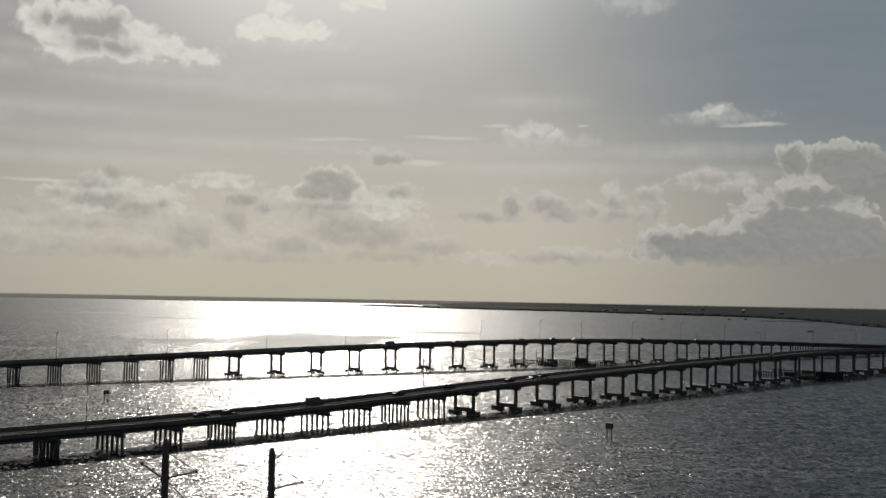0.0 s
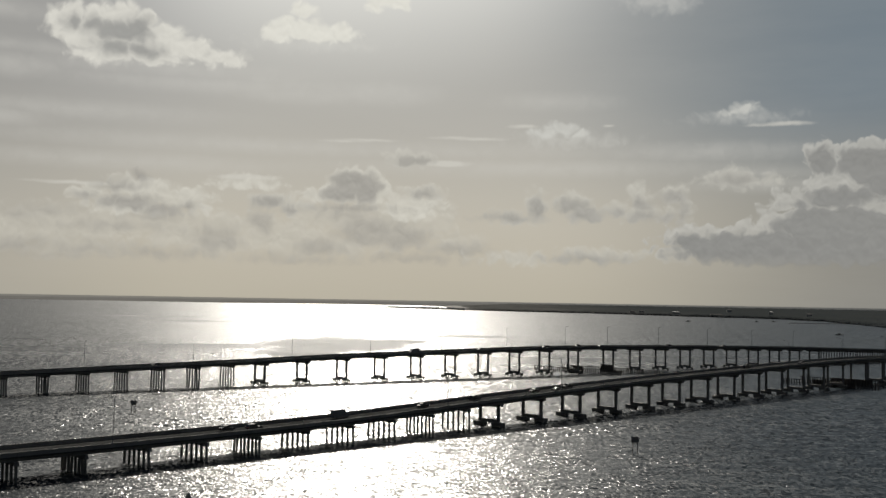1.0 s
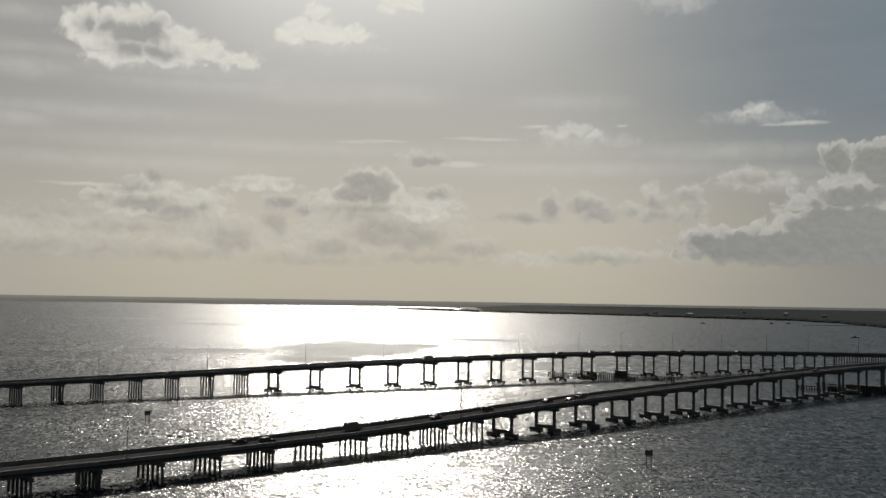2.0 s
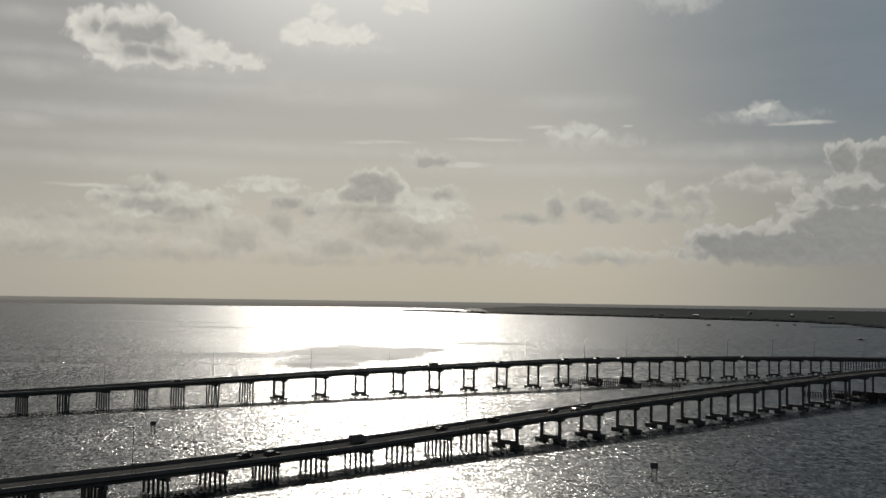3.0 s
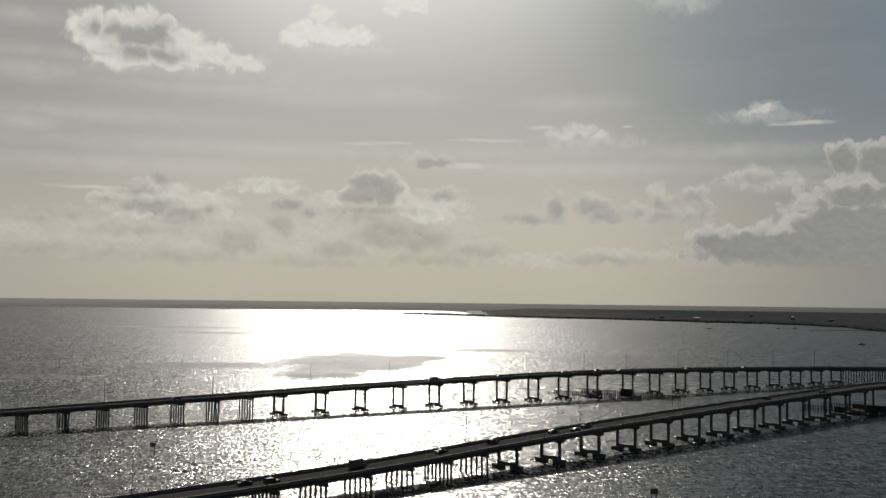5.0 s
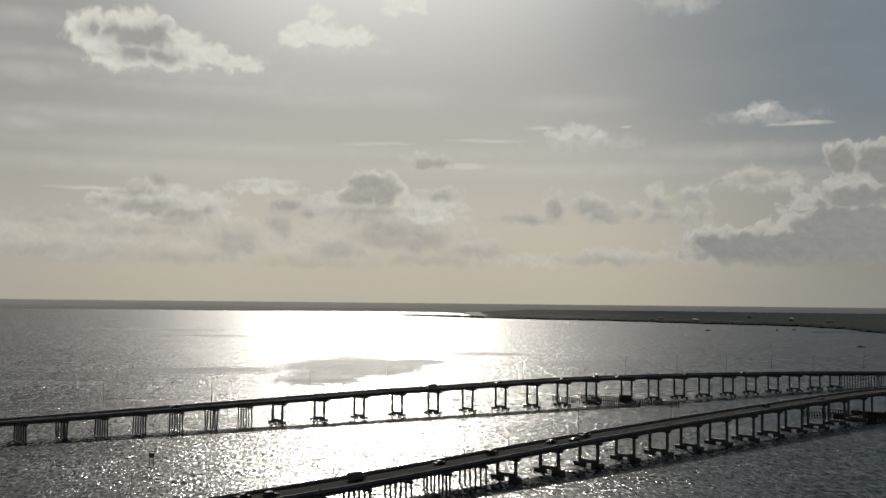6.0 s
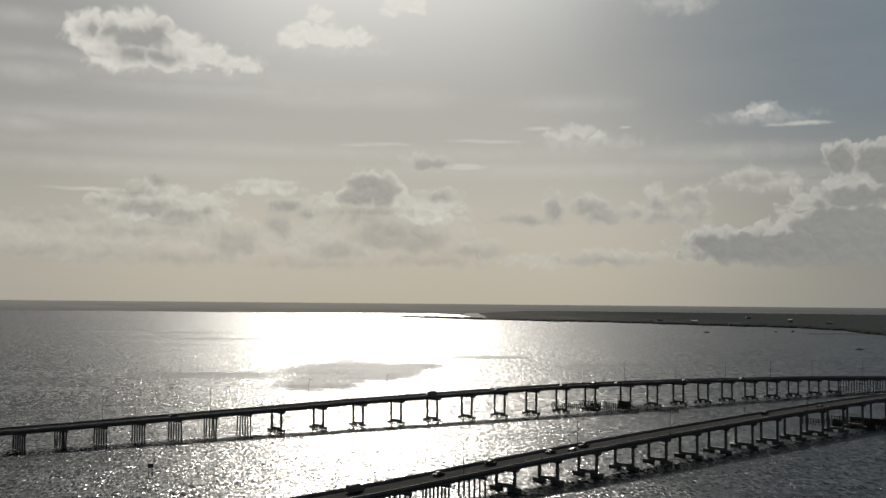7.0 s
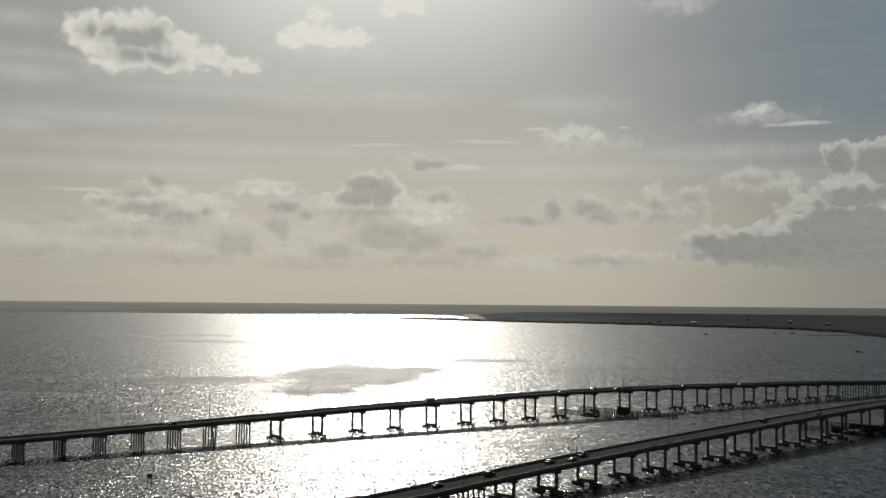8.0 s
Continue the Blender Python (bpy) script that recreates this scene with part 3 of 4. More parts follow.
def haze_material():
    """Distant woods with haze painted on as their own glow: pale towards the sun, greyer away from it."""
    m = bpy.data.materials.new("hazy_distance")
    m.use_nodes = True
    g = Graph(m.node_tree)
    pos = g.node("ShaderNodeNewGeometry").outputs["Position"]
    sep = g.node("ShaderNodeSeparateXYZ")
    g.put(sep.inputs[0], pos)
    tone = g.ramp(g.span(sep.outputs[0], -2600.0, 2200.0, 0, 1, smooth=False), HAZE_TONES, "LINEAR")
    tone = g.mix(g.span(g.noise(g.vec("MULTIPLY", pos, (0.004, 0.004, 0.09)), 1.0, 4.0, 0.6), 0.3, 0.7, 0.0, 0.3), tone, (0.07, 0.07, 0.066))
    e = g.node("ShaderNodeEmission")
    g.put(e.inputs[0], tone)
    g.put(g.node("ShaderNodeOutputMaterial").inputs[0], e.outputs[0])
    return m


def distant_ridge():
    """The skyline of far woods, a low ring at the rim of the place."""
    rng = np.random.default_rng(3)
    azs = np.linspace(-40, 40, 1600)
    vs, fs = [], []
    slow = np.cumsum(rng.normal(0, 0.35, 1600))
    slow -= np.linspace(slow[0], slow[-1], 1600)
    for k, a in enumerate(azs):
        sa, ca = math.sin(radians(a)), math.cos(radians(a))
        r0 = min(shore(float(a)) + 25, 4960) if a < -1.2 else 4960
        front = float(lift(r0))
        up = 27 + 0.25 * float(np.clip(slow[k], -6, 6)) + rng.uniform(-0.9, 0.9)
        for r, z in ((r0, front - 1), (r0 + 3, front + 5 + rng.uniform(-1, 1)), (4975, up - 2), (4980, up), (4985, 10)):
            vs.append((r * sa, r * ca, z))
    for i in range(1599):
        for j in range(4):
            fs.append((i * 5 + j, (i + 1) * 5 + j, (i + 1) * 5 + j + 1, i * 5 + j + 1))
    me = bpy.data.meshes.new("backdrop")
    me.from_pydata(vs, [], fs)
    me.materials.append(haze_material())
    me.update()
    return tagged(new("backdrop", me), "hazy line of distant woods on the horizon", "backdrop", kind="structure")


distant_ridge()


def on_spit(rng):
    a = rng.uniform(-4.6, -0.2)
    lo, hi = spit_radii(a)
    return a, rng.uniform(lo + 3, hi - 3), rng.uniform(5, 10), rng.uniform(3, 7)


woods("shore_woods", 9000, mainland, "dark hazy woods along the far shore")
woods("spit_scrub", 260, on_spit, "low scrub on the sandy spit")

# ---- bridges ----
NEAR_O, NEAR_D = Vector((7.9, 365.5, 0)), Vector((0.6822, 0.7312, 0))
FAR_O, FAR_D = Vector((-102.6, 516.1, 0)), Vector((0.797, 0.604, 0))
DECK_W = 13.4
NEAR_Z = ([-400, -130, -90, -50, 0, 50, 100, 180, 240, 294, 348, 408, 488, 538, 588, 640, 720], [6.0, 6.05, 6.35, 7.25, 9.15, 10.65, 11.75, 13.05, 13.85, 14.25, 13.85, 13.05, 11.75, 10.65, 9.15, 7.25, 6.2])
FAR_Z = ([-260, -108, -58, 0, 30, 64, 101, 141, 184, 231, 282, 310, 369, 435, 508, 589, 680, 900], [5.6, 8.75, 10.15, 11.65, 12.75, 13.55, 14.15, 14.95, 15.6, 15.6, 15.05, 14.75, 13.55, 12.25, 10.05, 7.55, 6.0, 5.6])


def smooth_z(table):
    def z(s):
        return float(np.mean(np.interp(np.linspace(s - 22, s + 22, 9), *table)))
    return z


near_z, far_z = smooth_z(NEAR_Z), smooth_z(FAR_Z)


def frame_at(o, d, s, z=0.0):
    """Axes on the bridge at s: x along it, y to its far side."""
    p = o + d * s
    return Matrix(((d.x, -d.y, 0, p.x), (d.y, d.x, 0, p.y), (0, 0, 1, z), (0, 0, 0, 1)))


def beam_along(y0, y1, stations, lo, hi, chamfer=0.0):
    """A bar that follows the deck: stations of (x, z); lo and hi above z."""
    bm = bmesh.new()
    rings = []
    for x, z in stations:
        rings.append([bm.verts.new(p) for p in ((x, y0, z + lo), (x, y1, z + lo), (x, y1 - chamfer, z + hi), (x, y0 + chamfer, z + hi))])
    for a, b in zip(rings, rings[1:]):
        for i in range(4):
            bm.faces.new((a[i], a[(i + 1) % 4], b[(i + 1) % 4], b[i]))
    bm.faces.new(rings[0][::-1])
    bm.faces.new(rings[-1])
    return bm


def girder_mesh(y, stations):
    """A bulb girder with a waist."""
    bm = bmesh.new()
    sec = ((-0.28, -1.2), (0.28, -1.2), (0.28, -0.98), (0.1, -0.82), (0.1, -0.5), (0.3, -0.38), (0.3, -0.26), (-0.3, -0.26), (-0.3, -0.38), (-0.1, -0.5), (-0.1, -0.82), (-0.28, -0.98))
    rings = [[bm.verts.new((x, y + a, z + b)) for a, b in sec] for x, z in (stations[0], stations[-1])]
    n = len(sec)
    for i in range(n):
        bm.faces.new((rings[0][i], rings[0][(i + 1) % n], rings[1][(i + 1) % n], rings[1][i]))
    bm.faces.new(rings[0][::-1])
    bm.faces.new(rings[1])
    return bm


HALF = DECK_W / 2


def span_parts(bridge, o, d, zf, s0, s1, wall):
    m = frame_at(o, d, s0, 0)
    st = [((s1 - s0 - 0.06) * k / 4 + 0.03, zf(s0 + (s1 - s0) * k / 4)) for k in range(5)]
    slab = part("deck_slab", beam_along(-HALF, HALF, st, -0.26, 0.0), M_ROAD, bridge, "worn grey roadway")
    slab.matrix_local = bridge.matrix_world.inverted() @ m
    for y in (-5.6, -2.8, 0, 2.8, 5.6):
        part("girder", girder_mesh(y, st), M_CONC, slab)
    for side in (-1, 1):
        y = side * (HALF - 0.22)
        part("parapet", beam_along(y - 0.2, y + 0.2, st, 0.004, wall, 0.07), M_CONC, slab, "weathered concrete parapet")
    for y in (-HALF + 2.4, HALF - 2.4):
        part("edge_line", beam_along(y - 0.08, y + 0.08, st, 0.004, 0.012), M_LINE, slab)
    x = 1.5
    while x + 3 < s1 - s0:
        za, zb = zf(s0 + x) + 0.006, zf(s0 + x + 3) + 0.006
        part("lane_dash", beam_along(-0.08, 0.08, [(x, za), (x + 3, zb)], -0.002, 0.006), M_LINE, slab)
        x += 12.2


CAP_PROFILE = ((-6.1, 0.0), (6.1, 0.0), (6.1, -0.55), (5.3, -1.15), (-5.3, -1.15), (-6.1, -0.55))
M_CACHE = {}


def cached(key, make):
    if key not in M_CACHE:
        M_CACHE[key] = mesh_of(key[0] if isinstance(key, tuple) else key, make())
    return M_CACHE[key]


def cap_mesh():
    bm = bmesh.new()
    a = [bm.verts.new((-0.65, y, z)) for y, z in CAP_PROFILE]
    b = [bm.verts.new((0.65, y, z)) for y, z in CAP_PROFILE]
    n = len(a)
    for i in range(n):
        bm.faces.new((a[i], a[(i + 1) % n], b[(i + 1) % n], b[i]))
    bm.faces.new(a[::-1])
    bm.faces.new(b)
    bmesh.ops.bevel(bm, geom=bm.edges[:], offset=0.04, segments=1, affect="EDGES")
    return bm


def raked_post(dx, dy):
    """A foundation post that leans outwards towards its foot."""
    bm = bmesh.new()
    rings = [[bm.verts.new((a * 0.28 + dx * k, b * 0.28 + dy * k, z)) for a, b in ((-1, -0.7), (-0.7, -1), (0.7, -1), (1, -0.7), (1, 0.7), (0.7, 1), (-0.7, 1), (-1, 0.7))] for k, z in ((0, 0.1), (1, -6.0))]
    for k in range(8):
        bm.faces.new((rings[0][k], rings[0][(k + 1) % 8], rings[1][(k + 1) % 8], rings[1][k]))
    bm.faces.new(rings[0][::-1])
    bm.faces.new(rings[1])
    return bm


def pier(bridge, o, d, s, z, skew, col_y, foot):
    """A frame pier: cap, two columns, tie beam, two pile caps on piles. z: underside of the girders; foot: half length, half width, underside and top of a pile cap."""
    hx, hy, low, high = foot
    base = bridge.matrix_world.inverted() @ frame_at(o, d, s, z) @ pose(0, 0, 0, 0, 0, skew)
    cap = part("pier_cap", cached("pier_cap", cap_mesh), M_CONC, bridge)
    cap.matrix_local = base
    bottom = z - 1.15
    for side in (-1, 1):
        key = ("column", round(bottom, 1), high)
        h = round(bottom, 1) - high
        c = part("column", cached(key, lambda: boxed(-0.5, -0.5, -h - 0.3, 0.5, 0.5, 0.05, bevel=0.1)), M_CONC, cap)
        c.location = (0, side * col_y, -1.15)
        f = part("pile_cap", cached(("pile_cap", col_y), lambda: boxed(-hx, -hy, low, hx, hy, high, bevel=0.12)), M_PILE, cap)
        f.location = (0, side * col_y, -z)
        for dx in (-1, 1):
            for dy in (-1, 1):
                lean = (dx * 0.3, dy * 0.5) if low > 0.5 else (0.0, 0.0)
                p = part("foundation_post", cached(("foundation_post", lean), lambda: raked_post(*lean)), M_PILE, cap)
                p.location = (dx * (hx - 0.4), side * col_y + dy * (hy - 0.45), low - z)
    t = part("tie_beam", cached(("tie_beam", col_y), lambda: boxed(-0.5, -col_y + 0.45, high - 0.25, 0.5, col_y - 0.45, high + 1.05, bevel=0.06)), M_CONC, cap)
    t.location = (0, 0, -z)


def bent(bridge, o, d, s, z, skew, half, raked=False):
    """A row of piles under a cap beam."""
    base = bridge.matrix_world.inverted() @ frame_at(o, d, s, z) @ pose(0, 0, 0, 0, 0, skew)
    cap = part("bent_cap", cached(("bent_cap", half), lambda: boxed(-0.5, -half - 0.65, -1.0, 0.5, half + 0.65, 0, bevel=0.06)), M_CONC, bridge)
    cap.matrix_local = base
    drop = z + 3.0
    spots = [(-5.7, 0.035), (-3.42, 0.01), (-1.14, 0), (1.14, 0), (3.42, -0.01), (5.7, -0.035)]
    if raked and half < 5.5:
        spots = [(-5.7, -0.05), (-3.2, 0.05), (-1.9, -0.02), (0.6, 0.02), (3.1, -0.04), (5.7, 0.05)]
    elif raked:
        spots = [(-5.7, 0.0), (-4.1, 0.05), (-2.7, -0.03), (-0.8, 0.03), (0.9, -0.03), (2.6, 0.03), (4.2, -0.05), (5.7, 0.0)]
    for y, lean in spots:
        y *= half / 5.7
        bm = bmesh.new()
        h = drop - 1.0
        rings = [[bm.verts.new((a * 0.3, y0 + b * 0.3, zz)) for a, b in ((-1, -0.7), (-0.7, -1), (0.7, -1), (1, -0.7), (1, 0.7), (0.7, 1), (-0.7, 1), (-1, 0.7))] for y0, zz in ((y, -0.9), (y - lean * h, -1.0 - h))]
        for k in range(8):
            bm.faces.new((rings[0][k], rings[0][(k + 1) % 8], rings[1][(k + 1) % 8], rings[1][k]))
        bm.faces.new(rings[0][::-1])
        bm.faces.new(rings[1])
        part("foundation_post", bm, M_PILE, cap)


def bridge(label, o, d, zf, pier_s, bents_lo, bents_hi, raked, skew, col_y, half, wall, foot):
    top = thing("bridge", label, "bridge", frame_at(o, d, 0, 0), "pair of road bridges")
    marks = sorted(bents_lo + pier_s + bents_hi)
    for i, s in enumerate(bents_lo + bents_hi):
        bent(top, o, d, s, zf(s) - 1.2, skew, half, i in raked)
    for s in pier_s:
        pier(top, o, d, s, zf(s) - 1.2, skew, col_y, foot)
    for a, b in zip(marks, marks[1:]):
        span_parts(top, o, d, zf, a, b, wall)
    return top


BAY, TRESTLE, CHANNEL = 23.2, 16.85, 29.8
near_piers = [BAY * k for k in range(13)] + [BAY * 12 + CHANNEL + BAY * k for k in range(13)]
near_lo = [-TRESTLE * k for k in range(1, 15)]
near_hi = [near_piers[-1] + TRESTLE * k for k in range(1, 10)]
far_piers = [23.3 * k for k in range(10)] + [23.3 * 9 + CHANNEL + 23.8 * k for k in range(10)]
far_lo = [-17.3 * k for k in range(1, 13)]
far_hi = [far_piers[-1] + 16.95 * k for k in range(1, 26)]
bridge("long weathered concrete road bridge on pile bents and frame piers", NEAR_O, NEAR_D, near_z, near_piers, near_lo, near_hi, (1, 5, 8, 12), 0, 4.2, 6.0, 1.05, (1.15, 2.4, 0.2, 1.45))
bridge("long concrete road bridge with a gentle crest over the channel", FAR_O, FAR_D, far_z, far_piers, far_lo, far_hi, (1, 5, 9, 14, 18, 22, 26, 30), 14, 3.6, 4.9, 0.9, (1.15, 2.1, 0.65, 1.6))

NEAR_IN, FAR_IN = (NEAR_O, NEAR_D, near_z), (FAR_O, FAR_D, far_z)


def on_bridge(where, s, off, turn=0):
    """A pose on the roadway; off: metres from the middle towards the camera's side."""
    o, d, zf = where
    slope = math.degrees(math.atan((zf(s + 2) - zf(s - 2)) / 4))
    m = frame_at(o, d, s, zf(s)) @ Matrix.Translation((0, -off, 0))
    return m @ pose(0, 0, 0, 0, -slope, 0) @ pose(0, 0, 0, 0, 0, turn)


# ---- fenders of the navigation channel ----
def fender(where, s, label, w0=-3.8, w1=3.2, skew=0, near_end=-31.0, tall=4.2):
    o, d, zf = where
    top = thing("channel_fender", label, "fender", frame_at(o, d, s, 0) @ pose(0, 0, 0, 0, 0, skew), "fenders of the bridge channels")
    random.seed(int(s))
    pile = cached("fender_pile", lambda: rods(((0, 0, -3), (0, 0, 3.1), 0.36, 0.33)))
    y = near_end
    while y <= 32.0:
        k = part("timber_post", pile, M_TIMBER, top)
        k.matrix_local = pose(random.uniform(-0.1, 0.1), y, random.uniform(-0.35, 0.15), random.uniform(-1.5, 1.5), random.uniform(-1.5, 1.5), 0)
        y += 1.55
    for z in (0.8, 2.5):
        part("waler", boxed(0.3, near_end - 0.4, z, 0.5, 32.4, z + 0.34, bevel=0.03), M_TIMBER, top)
    wall = part("plank_wall", boxed(0.51, w0, -0.5, 0.66, w1, tall, bevel=0.03), M_TIMBER, top, "close-boarded timber guard wall")
    plank = cached(("fender_plank", w0), lambda: boxed(-0.05, w0 - 0.05, 0, 0.05, w1 + 0.05, 0.4, bevel=0.03))
    for i in range(int((tall - 0.2) / 0.44)):
        q = part("plank", plank, M_TIMBER, wall)
        q.location = (0.71, 0, 0.2 + 0.44 * i)


fender(FAR_IN, 212.6, "dark timber fender with a boarded guard wall", skew=14)
fender(FAR_IN, 236.6, "dark timber fender with a boarded guard wall", skew=14, near_end=-38.5, w0=-5.2, tall=4.6)
fender(NEAR_IN, 281.0, "dark timber fender with a long boarded guard wall", -9, 14, tall=3.3, near_end=-22.0)
fender(NEAR_IN, 303.5, "dark timber fender with a long boarded guard wall", -9, 14, tall=3.3, near_end=-22.0)


# ---- street lamps ----
def street_lamp():
    top = thing("street_lamp", "tall grey steel street lamp on the bridge parapet", "street lamp", group="lamps along the bridges")
    part("pole", rods(((0, 0, -0.25), (0, 0, 11.0), 0.11, 0.07)), M_STEEL, top)
    part("base_plate", boxed(-0.24, -0.24, -0.3, 0.24, 0.24, -0.2, bevel=0.02), M_STEEL, top)
    bm = bmesh.new()
    pts = [(0, 0, 10.6), (0, 0.5, 11.15), (0, 1.2, 11.4), (0, 2.1, 11.45)]
    for a, b in zip(pts, pts[1:]):
        rod(bm, a, b, 0.055, 0.05, 6)
    part("arm", bm, M_STEEL, top)
    head = part("lamp_head", boxed(-0.17, 1.95, 11.36, 0.17, 2.75, 11.54, bevel=0.05), M_STEEL, top)
    part("lens", boxed(-0.13, 2.1, 11.31, 0.13, 2.62, 11.362, bevel=0.015), M_CLEAR, head)
    return top


lamp = street_lamp()
lamp_spots = [(NEAR_IN, s, HALF - 0.22, 0) for s in (-145, -27.5, 32, 92, 151.5, 211, 271, 330, 390, 450, 510)]
lamp_spots += [(FAR_IN, s, -(HALF - 0.22), 180) for s in (-136, -84, -32, 21, 68, 115, 162, 209, 245, 292, 341, 389, 437, 500, 568)]
for i, (where, s, off, turn) in enumerate(lamp_spots):
    o, d, zf = where
    m = frame_at(o, d, s, zf(s) + (1.33 if where is NEAR_IN else 1.18)) @ Matrix.Translation((0, -off, 0)) @ pose(0, 0, 0, random.uniform(-0.6, 0.6), random.uniform(-0.6, 0.6), turn)
    if i == 0:
        lamp.matrix_world = m
    else:
        copy_thing(lamp, m)

for s in (-203.0, -86.5, 3.0, 12.0, 58.0, 78.0, 126.0):
    m = frame_at(NEAR_O, NEAR_D, s, near_z(s) + 1.04) @ Matrix.Translation((0, -(HALF - 0.22), 0))
    stub = thing("marker_post", "short grey post on the bridge parapet", "post", m, "short posts on the parapet")
    part("post", rods(((0, 0, -0.05), (0, 0, 0.8), 0.13, 0.12)), M_STEEL, stub)
    part("cap", boxed(-0.17, -0.17, 0.78, 0.17, 0.17, 0.92, bevel=0.03), M_STEEL, stub)


# ---- vehicles ----
SHAPES = {
    "car": (4.7, 1.82, 0.62, [(-2.3, 0.42), (-2.34, 0.75), (-2.2, 0.95), (-1.55, 1.0), (0.75, 0.98), (1.7, 0.86), (2.2, 0.72), (2.34, 0.5), (2.3, 0.32), (-2.2, 0.3)],
            [(-1.75, 0.97), (-1.1, 1.38), (-0.5, 1.45), (0.25, 1.42), (1.1, 0.95)]),
    "suv": (4.8, 1.92, 0.66, [(-2.35, 0.5), (-2.38, 0.9), (-2.25, 1.1), (-1.5, 1.14), (0.8, 1.12), (1.9, 1.04), (2.28, 0.9), (2.36, 0.6), (2.3, 0.38), (-2.25, 0.36)],
            [(-2.2, 1.1), (-1.9, 1.68), (-0.6, 1.76), (0.3, 1.72), (1.1, 1.1)]),
    "pickup": (5.6, 1.98, 0.7, [(-2.75, 0.55), (-2.78, 1.05), (-2.7, 1.12), (-0.6, 1.12), (1.1, 1.12), (2.4, 1.06), (2.72, 0.92), (2.78, 0.6), (2.7, 0.42), (-2.6, 0.42)],
               [(-0.75, 1.1), (-0.6, 1.76), (0.2, 1.82), (0.8, 1.78), (1.5, 1.1)]),
    "van": (6.2, 2.1, 0.72, [(-3.05, 0.5), (-3.1, 1.2), (-3.05, 1.3), (-1.0, 1.32), (1.6, 1.3), (2.6, 1.2), (3.0, 0.95), (3.08, 0.6), (3.0, 0.4), (-2.9, 0.4)],
            [(-3.04, 1.28), (-3.0, 2.65), (0.7, 2.7), (1.5, 2.45), (2.2, 1.28)]),
}
PAINTS = {"white": (0.7, 0.7, 0.68), "black": (0.02, 0.02, 0.022), "grey": (0.12, 0.125, 0.13), "blue": (0.03, 0.06, 0.16)}
PAINT_M = {k: paint(k + "_car_paint", v, 0.42, 0.0, 0.2) for k, v in PAINTS.items()}


def wheel_mesh(r):
    bm = bmesh.new()
    rod(bm, (0, -0.11, 0), (0, 0.11, 0), r, r, 14)
    bmesh.ops.bevel(bm, geom=[e for e in bm.edges if abs(e.verts[0].co.y - e.verts[1].co.y) < 0.01], offset=0.04, segments=1, affect="EDGES")
    return bm


def vehicle(shape, colour, where, s, off, turn):
    length, width, r, hull, cabin = SHAPES[shape]
    r = r / 2
    name = {"car": "sedan", "suv": "sport_utility_vehicle", "pickup": "pickup_truck", "van": "delivery_van"}[shape]
    words = {"car": "sedan", "suv": "sport utility vehicle", "pickup": "pickup truck", "van": "tall delivery van"}[shape]
    top = thing(name, f"{colour} {words} driving on the bridge roadway", words.split()[-1] if shape != "suv" else "car", on_bridge(where, s, off, turn), "vehicles on the bridges")
    body = part("body", cached(("hull", shape), lambda: hull_mesh(hull, width)), PAINT_M[colour], top, f"glossy {colour} painted body")
    w2 = width / 2 - 0.14
    glass_m = PAINT_M[colour] if shape == "van" else M_GLASS
    part("cabin", cached(("cabin", shape), lambda: cabin_mesh(cabin, w2)), glass_m, top, "" if shape == "van" else "dark tinted windows")
    xs, zs = [p[0] for p in cabin[1:-1]], [p[1] for p in cabin[1:-1]]
    part("roof", cached(("roof", shape), lambda: extruded([(xs[0], zs[0] - 0.02), (xs[1], zs[1] + 0.025), (xs[-1], zs[-1] + 0.01), (xs[-1], zs[-1] - 0.07), (xs[1], zs[1] - 0.06), (xs[0], zs[0] - 0.09)], -w2 + 0.06, w2 - 0.06)), PAINT_M[colour], top)
    if shape == "van":
        part("windscreen", cached(("screen", shape), lambda: extruded([(1.53, 2.4), (2.2, 1.4), (2.24, 1.42), (1.57, 2.42)], -0.8, 0.8)), M_GLASS, top)
    tyre = cached(("tyre", round(r, 2)), lambda: wheel_mesh(r))
    rim = cached(("rim", round(r, 2)), lambda: rods(((0, -0.12, 0), (0, 0.12, 0), r * 0.6), n=10))
    for fx in (-0.31, 0.31):
        for side in (-1, 1):
            w = part("wheel", tyre, M_TYRE, top)
            w.location = (fx * length, side * (width / 2 - 0.11), r)
            part("rim", rim, M_STEEL, w)
    hx = length / 2 - 0.06
    for side in (-1, 1):
        a = part("headlight", cached("headlight", lambda: boxed(-0.08, -0.2, -0.08, 0.04, 0.2, 0.08, bevel=0.02)), M_CLEAR, top)
        a.location = (hx, side * (width / 2 - 0.3), hull[7][1] + 0.18)
        b = part("tail_light", cached("tail_light", lambda: boxed(-0.05, -0.14, -0.1, 0.06, 0.14, 0.1, bevel=0.02)), M_LAMP, top)
        b.location = (-hx - 0.01, side * (width / 2 - 0.25), hull[1][1])
    return top


def hull_mesh(profile, width):
    bm = extruded(profile, -width / 2, width / 2)
    bmesh.ops.bevel(bm, geom=bm.edges[:], offset=0.06, segments=2, affect="EDGES")
    return bm


def cabin_mesh(profile, w):
    bm = extruded(profile, -w, w)
    for v in bm.verts:
        k = (v.co.z - profile[0][1]) / 0.7
        v.co.y *= 1 - 0.1 * max(0, min(1.2, k))
    bmesh.ops.bevel(bm, geom=bm.edges[:], offset=0.04, segments=1, affect="EDGES")
    return bm


